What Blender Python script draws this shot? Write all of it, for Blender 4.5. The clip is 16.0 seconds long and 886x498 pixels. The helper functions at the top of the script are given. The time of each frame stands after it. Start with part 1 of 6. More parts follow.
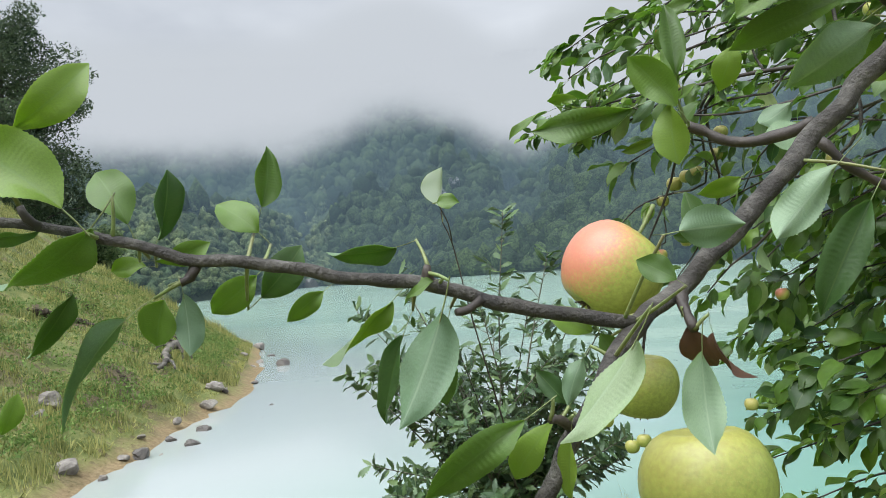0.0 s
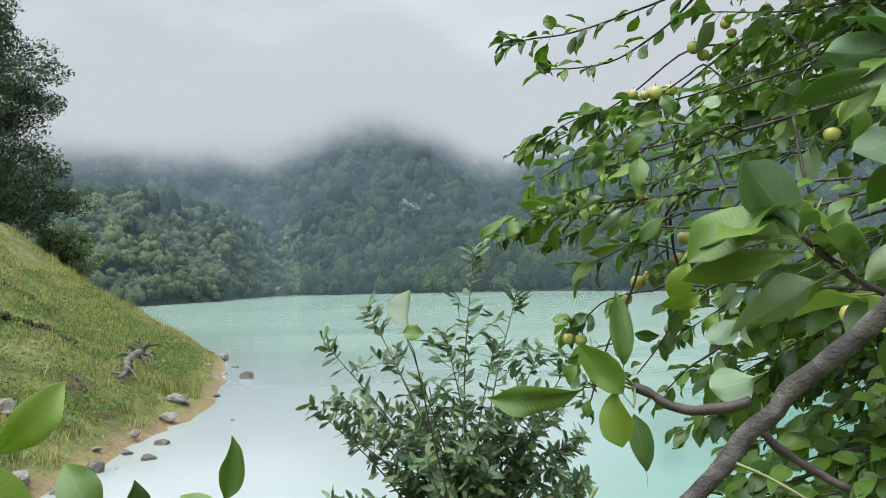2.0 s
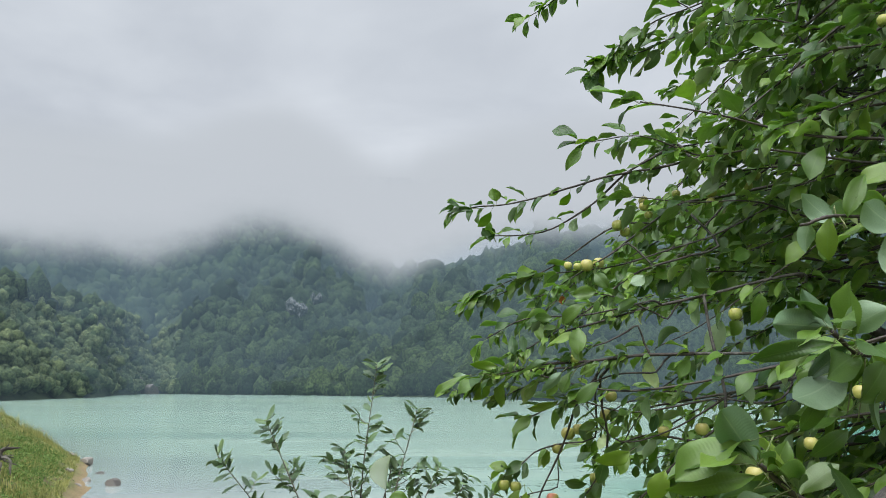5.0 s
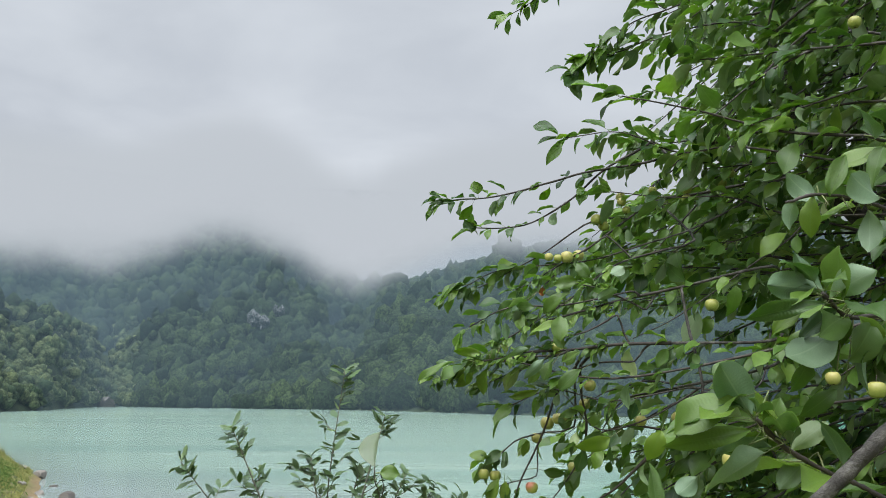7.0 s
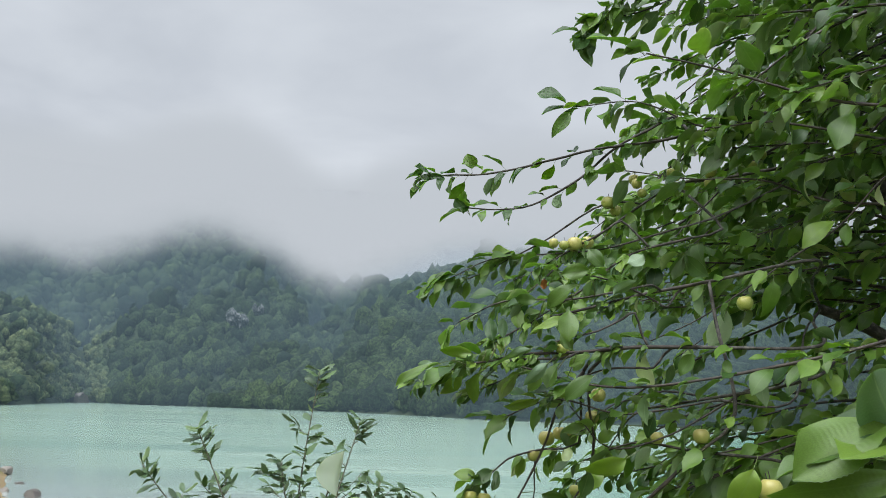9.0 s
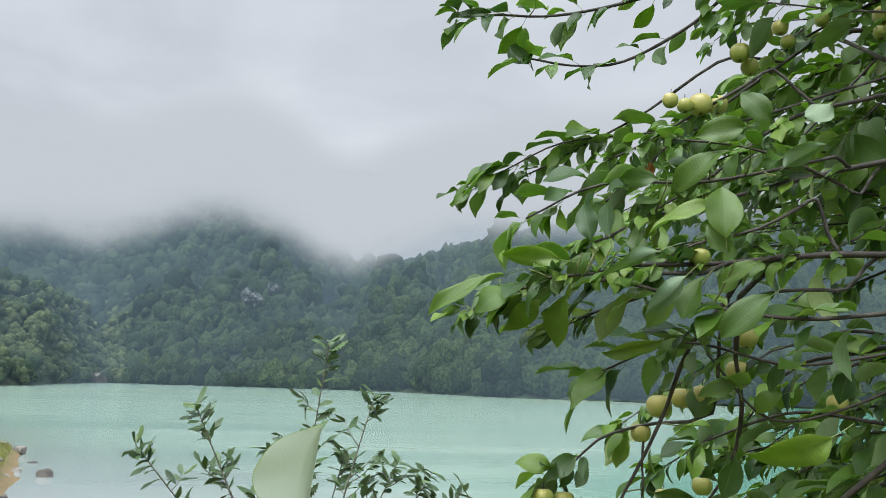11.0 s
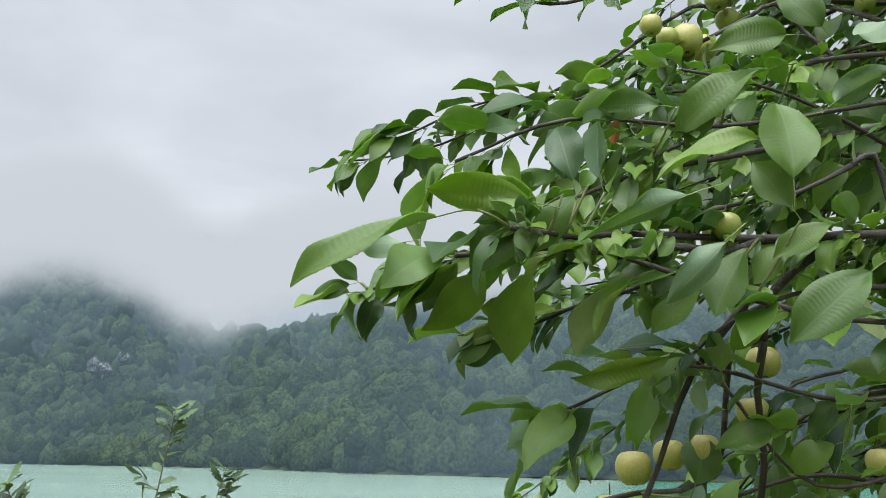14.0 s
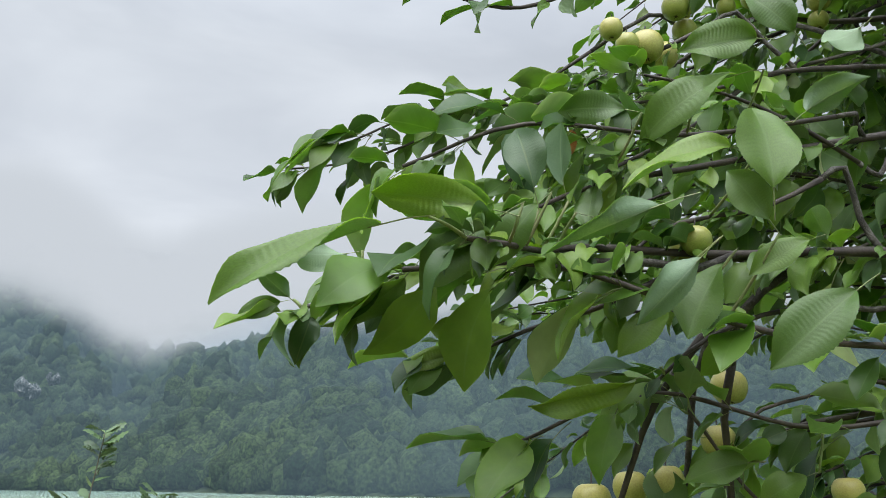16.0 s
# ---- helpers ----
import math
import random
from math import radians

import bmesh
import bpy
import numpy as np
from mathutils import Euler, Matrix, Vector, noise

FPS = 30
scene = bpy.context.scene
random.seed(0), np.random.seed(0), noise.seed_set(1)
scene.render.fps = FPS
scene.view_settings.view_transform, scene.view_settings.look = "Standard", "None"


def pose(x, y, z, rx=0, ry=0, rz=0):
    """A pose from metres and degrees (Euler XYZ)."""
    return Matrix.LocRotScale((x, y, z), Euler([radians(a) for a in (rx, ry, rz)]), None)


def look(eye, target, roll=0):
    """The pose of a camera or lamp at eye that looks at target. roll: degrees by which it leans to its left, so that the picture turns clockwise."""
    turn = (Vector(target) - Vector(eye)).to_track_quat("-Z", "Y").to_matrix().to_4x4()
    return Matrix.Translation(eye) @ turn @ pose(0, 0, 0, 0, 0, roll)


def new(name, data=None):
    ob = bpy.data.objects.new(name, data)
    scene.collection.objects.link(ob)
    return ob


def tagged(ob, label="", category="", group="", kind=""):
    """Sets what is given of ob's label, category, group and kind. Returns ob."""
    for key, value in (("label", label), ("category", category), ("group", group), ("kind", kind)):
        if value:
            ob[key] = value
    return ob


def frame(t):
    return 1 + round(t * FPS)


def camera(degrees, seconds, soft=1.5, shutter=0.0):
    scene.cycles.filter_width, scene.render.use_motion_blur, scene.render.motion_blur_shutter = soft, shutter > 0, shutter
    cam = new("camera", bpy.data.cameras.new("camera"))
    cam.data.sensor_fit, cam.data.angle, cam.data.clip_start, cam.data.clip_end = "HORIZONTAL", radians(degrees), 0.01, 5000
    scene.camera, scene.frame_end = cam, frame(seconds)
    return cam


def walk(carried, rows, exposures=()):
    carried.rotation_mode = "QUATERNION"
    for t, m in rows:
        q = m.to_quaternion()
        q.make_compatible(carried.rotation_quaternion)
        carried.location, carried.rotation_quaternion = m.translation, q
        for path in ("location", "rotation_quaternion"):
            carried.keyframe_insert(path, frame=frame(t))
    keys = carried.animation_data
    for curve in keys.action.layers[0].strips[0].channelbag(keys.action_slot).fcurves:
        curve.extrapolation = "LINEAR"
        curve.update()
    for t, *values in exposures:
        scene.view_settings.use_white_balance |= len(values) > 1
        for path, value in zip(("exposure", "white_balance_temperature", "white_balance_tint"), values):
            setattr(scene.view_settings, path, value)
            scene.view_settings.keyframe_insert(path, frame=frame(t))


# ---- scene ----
cam = camera(58.85, 16.0, soft=0.8)
PATH = [
    (0, (-0.008, 0.121, 2.264), (-0.227, 2.109, 2.315), -4.51),
    (0.5, (-0.009, 0.136, 2.286), (-0.209, 2.126, 2.341), -3.28),
    (1, (0.001, 0.122, 2.328), (-0.186, 2.113, 2.383), -2.26),
    (1.5, (0.010, 0.107, 2.365), (-0.159, 2.099, 2.428), -1.59),
    (2, (0.009, 0.094, 2.407), (-0.136, 2.086, 2.493), -1.69),
    (2.5, (0.021, 0.074, 2.449), (-0.085, 2.066, 2.591), -1.08),
    (3, (0.023, 0.036, 2.473), (-0.033, 2.025, 2.679), -0.41),
    (3.5, (0.000, 0.000, 2.500), (-0.000, 1.983, 2.762), 0.00),
    (4, (-0.047, -0.049, 2.510), (0.005, 1.926, 2.820), 0.44),
    (4.2, (-0.074, -0.074, 2.514), (0.001, 1.899, 2.832), 0.44),
    (6.5, (-0.150, -0.035, 2.455), (0.054, 1.920, 2.828), 0.01),
    (7, (-0.165, -0.064, 2.447), (0.066, 1.887, 2.824), 0.38),
    (7.5, (-0.169, -0.072, 2.444), (0.097, 1.873, 2.826), 0.91),
    (8, (-0.169, -0.072, 2.444), (0.114, 1.870, 2.827), 1.55),
    (8.2, (-0.168, -0.064, 2.449), (0.122, 1.879, 2.826), 1.62),
    (10.3, (-0.094, 0.738, 2.458), (0.140, 2.682, 2.863), 1.41),
    (10.5, (-0.098, 0.749, 2.448), (0.134, 2.698, 2.832), 1.35),
    (11, (-0.107, 0.768, 2.420), (0.138, 2.725, 2.753), 1.35),
    (11.5, (-0.107, 0.782, 2.397), (0.154, 2.745, 2.675), 1.41),
    (12, (-0.097, 0.830, 2.384), (0.189, 2.796, 2.612), 1.36),
    (12.5, (-0.087, 0.931, 2.380), (0.262, 2.890, 2.583), 1.48),
    (13, (-0.081, 1.018, 2.382), (0.337, 2.960, 2.614), 1.42),
    (13.5, (-0.075, 1.072, 2.390), (0.422, 2.971, 2.775), 1.26),
    (14, (-0.066, 1.115, 2.400), (0.494, 2.964, 2.919), 0.92),
    (14.5, (-0.053, 1.159, 2.409), (0.571, 2.965, 3.001), 0.49),
    (15, (-0.050, 1.164, 2.406), (0.607, 2.947, 3.031), 0.47),
    (15.5, (-0.051, 1.166, 2.406), (0.624, 2.946, 3.020), 0.40),
    (16, (-0.052, 1.165, 2.411), (0.638, 2.954, 2.977), 0.29),
]
walk(cam, [(t, look(eye, target, roll)) for t, eye, target, roll in PATH], [(0.0, 0.14), (2.5, 0.12), (4.2, 0.03), (8.2, 0.0), (12.0, 0.10), (14.0, 0.17), (16.0, 0.17)])

# ---- world and light: an overcast morning ----
world = bpy.data.worlds.new("overcast")
scene.world = world
world.use_nodes = True
wt = world.node_tree
wt.nodes.clear()


def wnode(kind, **values):
    n = wt.nodes.new(kind)
    for k, v in values.items():
        n.inputs[k].default_value = v
    return n


SUN_ELEVATION, SUN_TURN = radians(58), radians(218)
sky = wt.nodes.new("ShaderNodeTexSky")
sky.sky_type, sky.sun_disc = "NISHITA", False
sky.sun_elevation, sky.sun_rotation = SUN_ELEVATION, SUN_TURN
w_coord = wt.nodes.new("ShaderNodeTexCoord")
w_map = wnode("ShaderNodeMapping", Scale=(1.0, 1.0, 2.6))
w_noise = wnode("ShaderNodeTexNoise", Scale=2.3, Detail=5.0, Roughness=0.5, Distortion=0.3)
w_ramp = wt.nodes.new("ShaderNodeValToRGB")
w_ramp.color_ramp.elements[0].position, w_ramp.color_ramp.elements[0].color = 0.36, (0.524, 0.568, 0.634, 1)
w_ramp.color_ramp.elements[1].position, w_ramp.color_ramp.elements[1].color = 0.66, (0.715, 0.762, 0.823, 1)
w_sep = wt.nodes.new("ShaderNodeSeparateXYZ")
w_up = wnode("ShaderNodeMapRange", **{"From Min": 0.5, "From Max": 1.0, "To Min": 1.0, "To Max": 2.4})
w_dot = wt.nodes.new("ShaderNodeVectorMath")
w_dot.operation = "DOT_PRODUCT"
w_dot.inputs[1].default_value = (-0.326, -0.418, 0.848)
w_glow = wnode("ShaderNodeMapRange", **{"From Min": 0.55, "From Max": 1.0, "To Min": 1.0, "To Max": 3.6})
w_lift = wt.nodes.new("ShaderNodeMath")
w_lift.operation = "MULTIPLY"
w_mul = wt.nodes.new("ShaderNodeMix")
w_mul.data_type, w_mul.blend_type = "RGBA", "MULTIPLY"
w_mul.inputs["Factor"].default_value = 1.0
w_sky = wnode("ShaderNodeBackground", Strength=0.05)
w_cloud = wnode("ShaderNodeBackground", Strength=1.0)
w_mix = wnode("ShaderNodeMixShader", Fac=0.93)
w_out = wt.nodes.new("ShaderNodeOutputWorld")
for a, b in ((w_coord.outputs["Generated"], w_map.inputs["Vector"]), (w_map.outputs[0], w_noise.inputs["Vector"]),
             (w_noise.outputs["Fac"], w_ramp.inputs[0]), (w_coord.outputs["Generated"], w_sep.inputs[0]),
             (w_sep.outputs["Z"], w_up.inputs["Value"]), (w_ramp.outputs[0], w_mul.inputs["A"]), (w_coord.outputs["Generated"], w_dot.inputs[0]), (w_dot.outputs["Value"], w_glow.inputs["Value"]),
             (w_up.outputs[0], w_lift.inputs[0]), (w_glow.outputs[0], w_lift.inputs[1]), (w_lift.outputs[0], w_mul.inputs["B"]),
             (w_mul.outputs["Result"], w_cloud.inputs["Color"]), (sky.outputs[0], w_sky.inputs["Color"]),
             (w_sky.outputs[0], w_mix.inputs[1]), (w_cloud.outputs[0], w_mix.inputs[2]), (w_mix.outputs[0], w_out.inputs["Surface"])):
    wt.links.new(a, b)

sun_data = bpy.data.lights.new("sun", "SUN")
sun_data.energy, sun_data.angle, sun_data.color = 2.1, radians(60), (1.0, 0.97, 0.92)
sun = new("sun", sun_data)
sun.matrix_world = look((-16.3, -20.9, 42.4), (0, 0, 0))
scene.view_settings.exposure = 0.0


# ---- materials ----
def material(name):
    m = bpy.data.materials.new(name)
    m.use_nodes = True
    nt = m.node_tree
    return m, nt, nt.nodes["Principled BSDF"]


def node(nt, kind, **values):
    n = nt.nodes.new(kind)
    for k, v in values.items():
        n.inputs[k.replace("_", " ")].default_value = v
    return n


def ramp(nt, source, stops):
    r = nt.nodes.new("ShaderNodeValToRGB")
    el = r.color_ramp.elements
    while len(el) < len(stops):
        el.new(0.5)
    for e, (p, c) in zip(el, stops):
        e.position, e.color = p, (*c, 1)
    nt.links.new(source, r.inputs[0])
    return r.outputs[0]


def mixed(nt, fac, a, b, blend="MIX"):
    m = nt.nodes.new("ShaderNodeMix")
    m.data_type, m.blend_type = "RGBA", blend
    for v, s in ((fac, m.inputs["Factor"]), (a, m.inputs["A"]), (b, m.inputs["B"])):
        if isinstance(v, (int, float)):
            s.default_value = v
        elif isinstance(v, tuple):
            s.default_value = (*v, 1)
        else:
            nt.links.new(v, s)
    return m.outputs["Result"]


def maths(nt, op, a, b=0.0):
    m = nt.nodes.new("ShaderNodeMath")
    m.operation = op
    for v, s in ((a, m.inputs[0]), (b, m.inputs[1])):
        if isinstance(v, (int, float)):
            s.default_value = v
        else:
            nt.links.new(v, s)
    return m.outputs[0]


def noise_tex(nt, scale, detail=4.0, rough=0.55, coords="Object", stretch=None):
    c = nt.nodes.new("ShaderNodeTexCoord").outputs[coords]
    if stretch:
        mp = node(nt, "ShaderNodeMapping", Scale=stretch)
        nt.links.new(c, mp.inputs["Vector"])
        c = mp.outputs[0]
    n = node(nt, "ShaderNodeTexNoise", Scale=scale, Detail=detail, Roughness=rough)
    nt.links.new(c, n.inputs["Vector"])
    return n.outputs["Fac"]


def bump(nt, bsdf, height, strength=0.4, distance=0.01):
    b = node(nt, "ShaderNodeBump", Strength=strength, Distance=distance)
    nt.links.new(height, b.inputs["Height"])
    nt.links.new(b.outputs[0], bsdf.inputs["Normal"])


def plain(name, stops, scale, rough=0.8, fine=None, relief=0.3, depth=0.01, stretch=None, spec=0.5):
    """A matt material: colour from noise at two scales, and relief."""
    m, nt, b = material(name)
    big = noise_tex(nt, scale, 5.0, 0.6, stretch=stretch)
    col = ramp(nt, big, stops)
    small = noise_tex(nt, fine or scale * 9, 4.0, 0.6, stretch=stretch)
    col = mixed(nt, 0.55, col, ramp(nt, small, [(0.3, (0.45, 0.45, 0.45)), (0.7, (1.0, 1.0, 1.0))]), "MULTIPLY")
    nt.links.new(col, b.inputs["Base Color"])
    b.inputs["Roughness"].default_value = rough
    b.inputs["Specular IOR Level"].default_value = spec
    bump(nt, b, small, relief, depth)
    return m


def leaf_material(name, dark, light, vein, rough, clear, ribs=9.0, single=False, ripe=(1.3, 1.15, 1.0), clear_tint=(1.4, 1.5, 0.5), mottle=0.5):
    """Leaf tissue: varies from leaf to leaf, with midrib and side veins by UV, and lets some light through."""
    m, nt, b = material(name)
    if single:
        rnd = nt.nodes.new("ShaderNodeObjectInfo").outputs["Random"]
    else:
        rnd = nt.nodes.new("ShaderNodeNewGeometry").outputs["Random Per Island"]
    col = ramp(nt, rnd, [(0.0, dark), (0.75, light), (1.0, tuple(min(1, c * k) for c, k in zip(light, ripe)))])
    uv = nt.nodes.new("ShaderNodeTexCoord").outputs["UV"]
    sep = nt.nodes.new("ShaderNodeSeparateXYZ")
    nt.links.new(uv, sep.inputs[0])
    side = maths(nt, "ABSOLUTE", maths(nt, "SUBTRACT", sep.outputs["X"], 0.5))
    mid = node(nt, "ShaderNodeMapRange", From_Min=0.008, From_Max=0.035, To_Min=1.0, To_Max=0.0)
    nt.links.new(side, mid.inputs["Value"])
    mid = mid.outputs[0]
    wave = maths(nt, "FRACT", maths(nt, "MULTIPLY", maths(nt, "SUBTRACT", sep.outputs["Y"], maths(nt, "MULTIPLY", side, 0.55)), ribs))
    thin = node(nt, "ShaderNodeMapRange", From_Min=0.0, From_Max=0.13, To_Min=1.0, To_Max=0.0)
    nt.links.new(maths(nt, "ABSOLUTE", maths(nt, "SUBTRACT", wave, 0.5)), thin.inputs["Value"])
    thin = thin.outputs[0]
    veins = maths(nt, "MAXIMUM", mid, maths(nt, "MULTIPLY", thin, 0.16))
    blot = noise_tex(nt, 60.0, 3.0)
    col = mixed(nt, mottle, col, ramp(nt, blot, [(0.3, (0.6, 0.62, 0.55)), (0.65, (1.0, 1.0, 1.0))]), "MULTIPLY")
    col = mixed(nt, maths(nt, "MULTIPLY", veins, 0.26), col, vein)
    nt.links.new(col, b.inputs["Base Color"])
    b.inputs["Roughness"].default_value = rough + 0.05
    b.inputs["Specular IOR Level"].default_value = 0.7
    bump(nt, b, maths(nt, "ADD", maths(nt, "MULTIPLY", veins, -0.5), maths(nt, "MULTIPLY", blot, 0.9)), 0.22, 0.0008)
    tr = nt.nodes.new("ShaderNodeBsdfTranslucent")
    nt.links.new(mixed(nt, 1.0, col, clear_tint, "MULTIPLY"), tr.inputs["Color"])
    mx = node(nt, "ShaderNodeMixShader", Fac=clear)
    nt.links.new(b.outputs[0], mx.inputs[1])
    nt.links.new(tr.outputs[0], mx.inputs[2])
    nt.links.new(mx.outputs[0], nt.nodes["Material Output"].inputs["Surface"])
    return m


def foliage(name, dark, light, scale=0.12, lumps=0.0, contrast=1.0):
    """Distant leaves: colour varies from tree to tree and within a crown; lumps paint shaded gaps into it."""
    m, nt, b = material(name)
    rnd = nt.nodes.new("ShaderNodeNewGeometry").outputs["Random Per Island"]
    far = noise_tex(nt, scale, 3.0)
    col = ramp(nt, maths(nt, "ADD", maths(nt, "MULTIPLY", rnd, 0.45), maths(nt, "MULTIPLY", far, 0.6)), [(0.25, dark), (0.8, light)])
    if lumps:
        # Noise darkens gaps between leaf clumps as if shaded, and lightens the clumps.
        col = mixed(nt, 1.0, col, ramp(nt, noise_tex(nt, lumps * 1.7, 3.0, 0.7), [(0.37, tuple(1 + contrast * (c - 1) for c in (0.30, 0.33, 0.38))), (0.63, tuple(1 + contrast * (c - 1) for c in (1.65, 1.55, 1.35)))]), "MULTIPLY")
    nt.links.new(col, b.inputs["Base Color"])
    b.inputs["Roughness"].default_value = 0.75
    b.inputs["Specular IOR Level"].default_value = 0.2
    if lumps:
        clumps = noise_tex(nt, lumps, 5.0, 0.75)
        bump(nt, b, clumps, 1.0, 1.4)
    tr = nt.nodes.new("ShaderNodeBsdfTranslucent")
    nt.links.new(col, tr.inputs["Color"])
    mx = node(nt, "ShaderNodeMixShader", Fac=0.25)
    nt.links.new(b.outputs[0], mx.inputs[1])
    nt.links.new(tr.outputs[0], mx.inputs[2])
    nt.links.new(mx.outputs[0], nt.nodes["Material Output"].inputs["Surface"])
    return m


LEAF_TOP = leaf_material("leaf_top", (0.040, 0.106, 0.030), (0.168, 0.300, 0.050), (0.22, 0.34, 0.11), 0.34, 0.54)
LEAF_BACK = leaf_material("leaf_back", (0.17, 0.27, 0.12), (0.35, 0.46, 0.26), (0.40, 0.50, 0.32), 0.5, 0.5)
LEAF_TOP_ONE = leaf_material("leaf_top_single", (0.058, 0.132, 0.036), (0.190, 0.312, 0.054), (0.22, 0.34, 0.12), 0.36, 0.5, single=True)
LEAF_BACK_ONE = leaf_material("leaf_back_single", (0.16, 0.27, 0.15), (0.27, 0.385, 0.235), (0.42, 0.53, 0.38), 0.45, 0.36, single=True)
SHRUB_LEAF = leaf_material("shrub_leaf", (0.042, 0.095, 0.038), (0.125, 0.215, 0.085), (0.15, 0.25, 0.10), 0.45, 0.3, 6.0)
SHRUB_BACK = leaf_material("shrub_leaf_back", (0.12, 0.19, 0.11), (0.2, 0.28, 0.16), (0.2, 0.28, 0.15), 0.6, 0.3, 6.0)
PETIOLE = plain("petiole", [(0.35, (0.20, 0.28, 0.09)), (0.8, (0.19, 0.15, 0.07))], 30.0, 0.55, relief=0.1)
BARK = plain("apple_bark", [(0.3, (0.018, 0.015, 0.013)), (0.5, (0.050, 0.044, 0.037)), (0.72, (0.17, 0.16, 0.14))], 60.0, 0.72, fine=420.0, relief=0.7, depth=0.003)
TWIG = plain("twig_bark", [(0.25, (0.018, 0.014, 0.012)), (0.7, (0.070, 0.054, 0.043))], 60.0, 0.6, fine=400.0, relief=0.5, depth=0.001)
SHRUB_BARK = plain("shrub_bark", [(0.3, (0.09, 0.085, 0.06)), (0.7, (0.19, 0.18, 0.13))], 25.0, 0.8)
TREE_BARK = plain("tree_bark", [(0.3, (0.035, 0.03, 0.025)), (0.7, (0.1, 0.09, 0.08))], 4.0, 0.9, relief=0.8, depth=0.03)
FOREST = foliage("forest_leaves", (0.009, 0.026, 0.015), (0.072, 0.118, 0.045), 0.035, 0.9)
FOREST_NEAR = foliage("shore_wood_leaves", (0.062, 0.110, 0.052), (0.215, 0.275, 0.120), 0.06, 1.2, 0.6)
DARK_TREE = foliage("dark_tree_leaves", (0.022, 0.042, 0.025), (0.095, 0.130, 0.065), 0.5)
THICKET = foliage("thicket_leaves", (0.070, 0.120, 0.060), (0.25, 0.32, 0.14), 0.6)
ROCK = plain("pale_rock", [(0.3, (0.16, 0.14, 0.12)), (0.7, (0.36, 0.33, 0.29))], 3.0, 0.85, relief=0.6, depth=0.03)
WET_ROCK = plain("wet_rock", [(0.3, (0.05, 0.045, 0.04)), (0.7, (0.14, 0.12, 0.10))], 3.0, 0.4, relief=0.6, depth=0.03)
CLIFF = plain("limestone", [(0.42, (0.05, 0.06, 0.06)), (0.62, (0.24, 0.25, 0.255))], 0.7, 0.9, fine=1.2, relief=0.6, depth=0.5)
DRIFTWOOD = plain("driftwood", [(0.3, (0.05, 0.044, 0.036)), (0.7, (0.22, 0.20, 0.165))], 6.0, 0.85, fine=50.0, relief=0.7, depth=0.02, stretch=(1, 1, 0.3))
DARK_ROOT = plain("dark_root", [(0.3, (0.03, 0.025, 0.02)), (0.7, (0.13, 0.11, 0.09))], 7.0, 0.9, fine=50.0, relief=0.7, depth=0.02)
SOIL = plain("bare_soil", [(0.3, (0.030, 0.022, 0.014)), (0.7, (0.10, 0.075, 0.050))], 9.0, 0.95, relief=0.8, depth=0.02)
GRASS = foliage("grass_blades", (0.095, 0.135, 0.034), (0.46, 0.435, 0.165), 0.9)
WEED = foliage("weed_leaves", (0.060, 0.115, 0.028), (0.18, 0.27, 0.07), 0.8)


# worn patches of bare soil on the bank: x, y, half width, half depth
SCARS = [(-9.1, 15.25, 0.95, 0.35), (-7.45, 13.25, 0.45, 0.42), (-6.95, 12.75, 0.40, 0.36), (-7.05, 11.85, 0.35, 0.20), (-10.6, 17.2, 0.6, 0.25), (-12.2, 22.0, 0.8, 0.4), (-6.7, 11.6, 0.3, 0.3)]


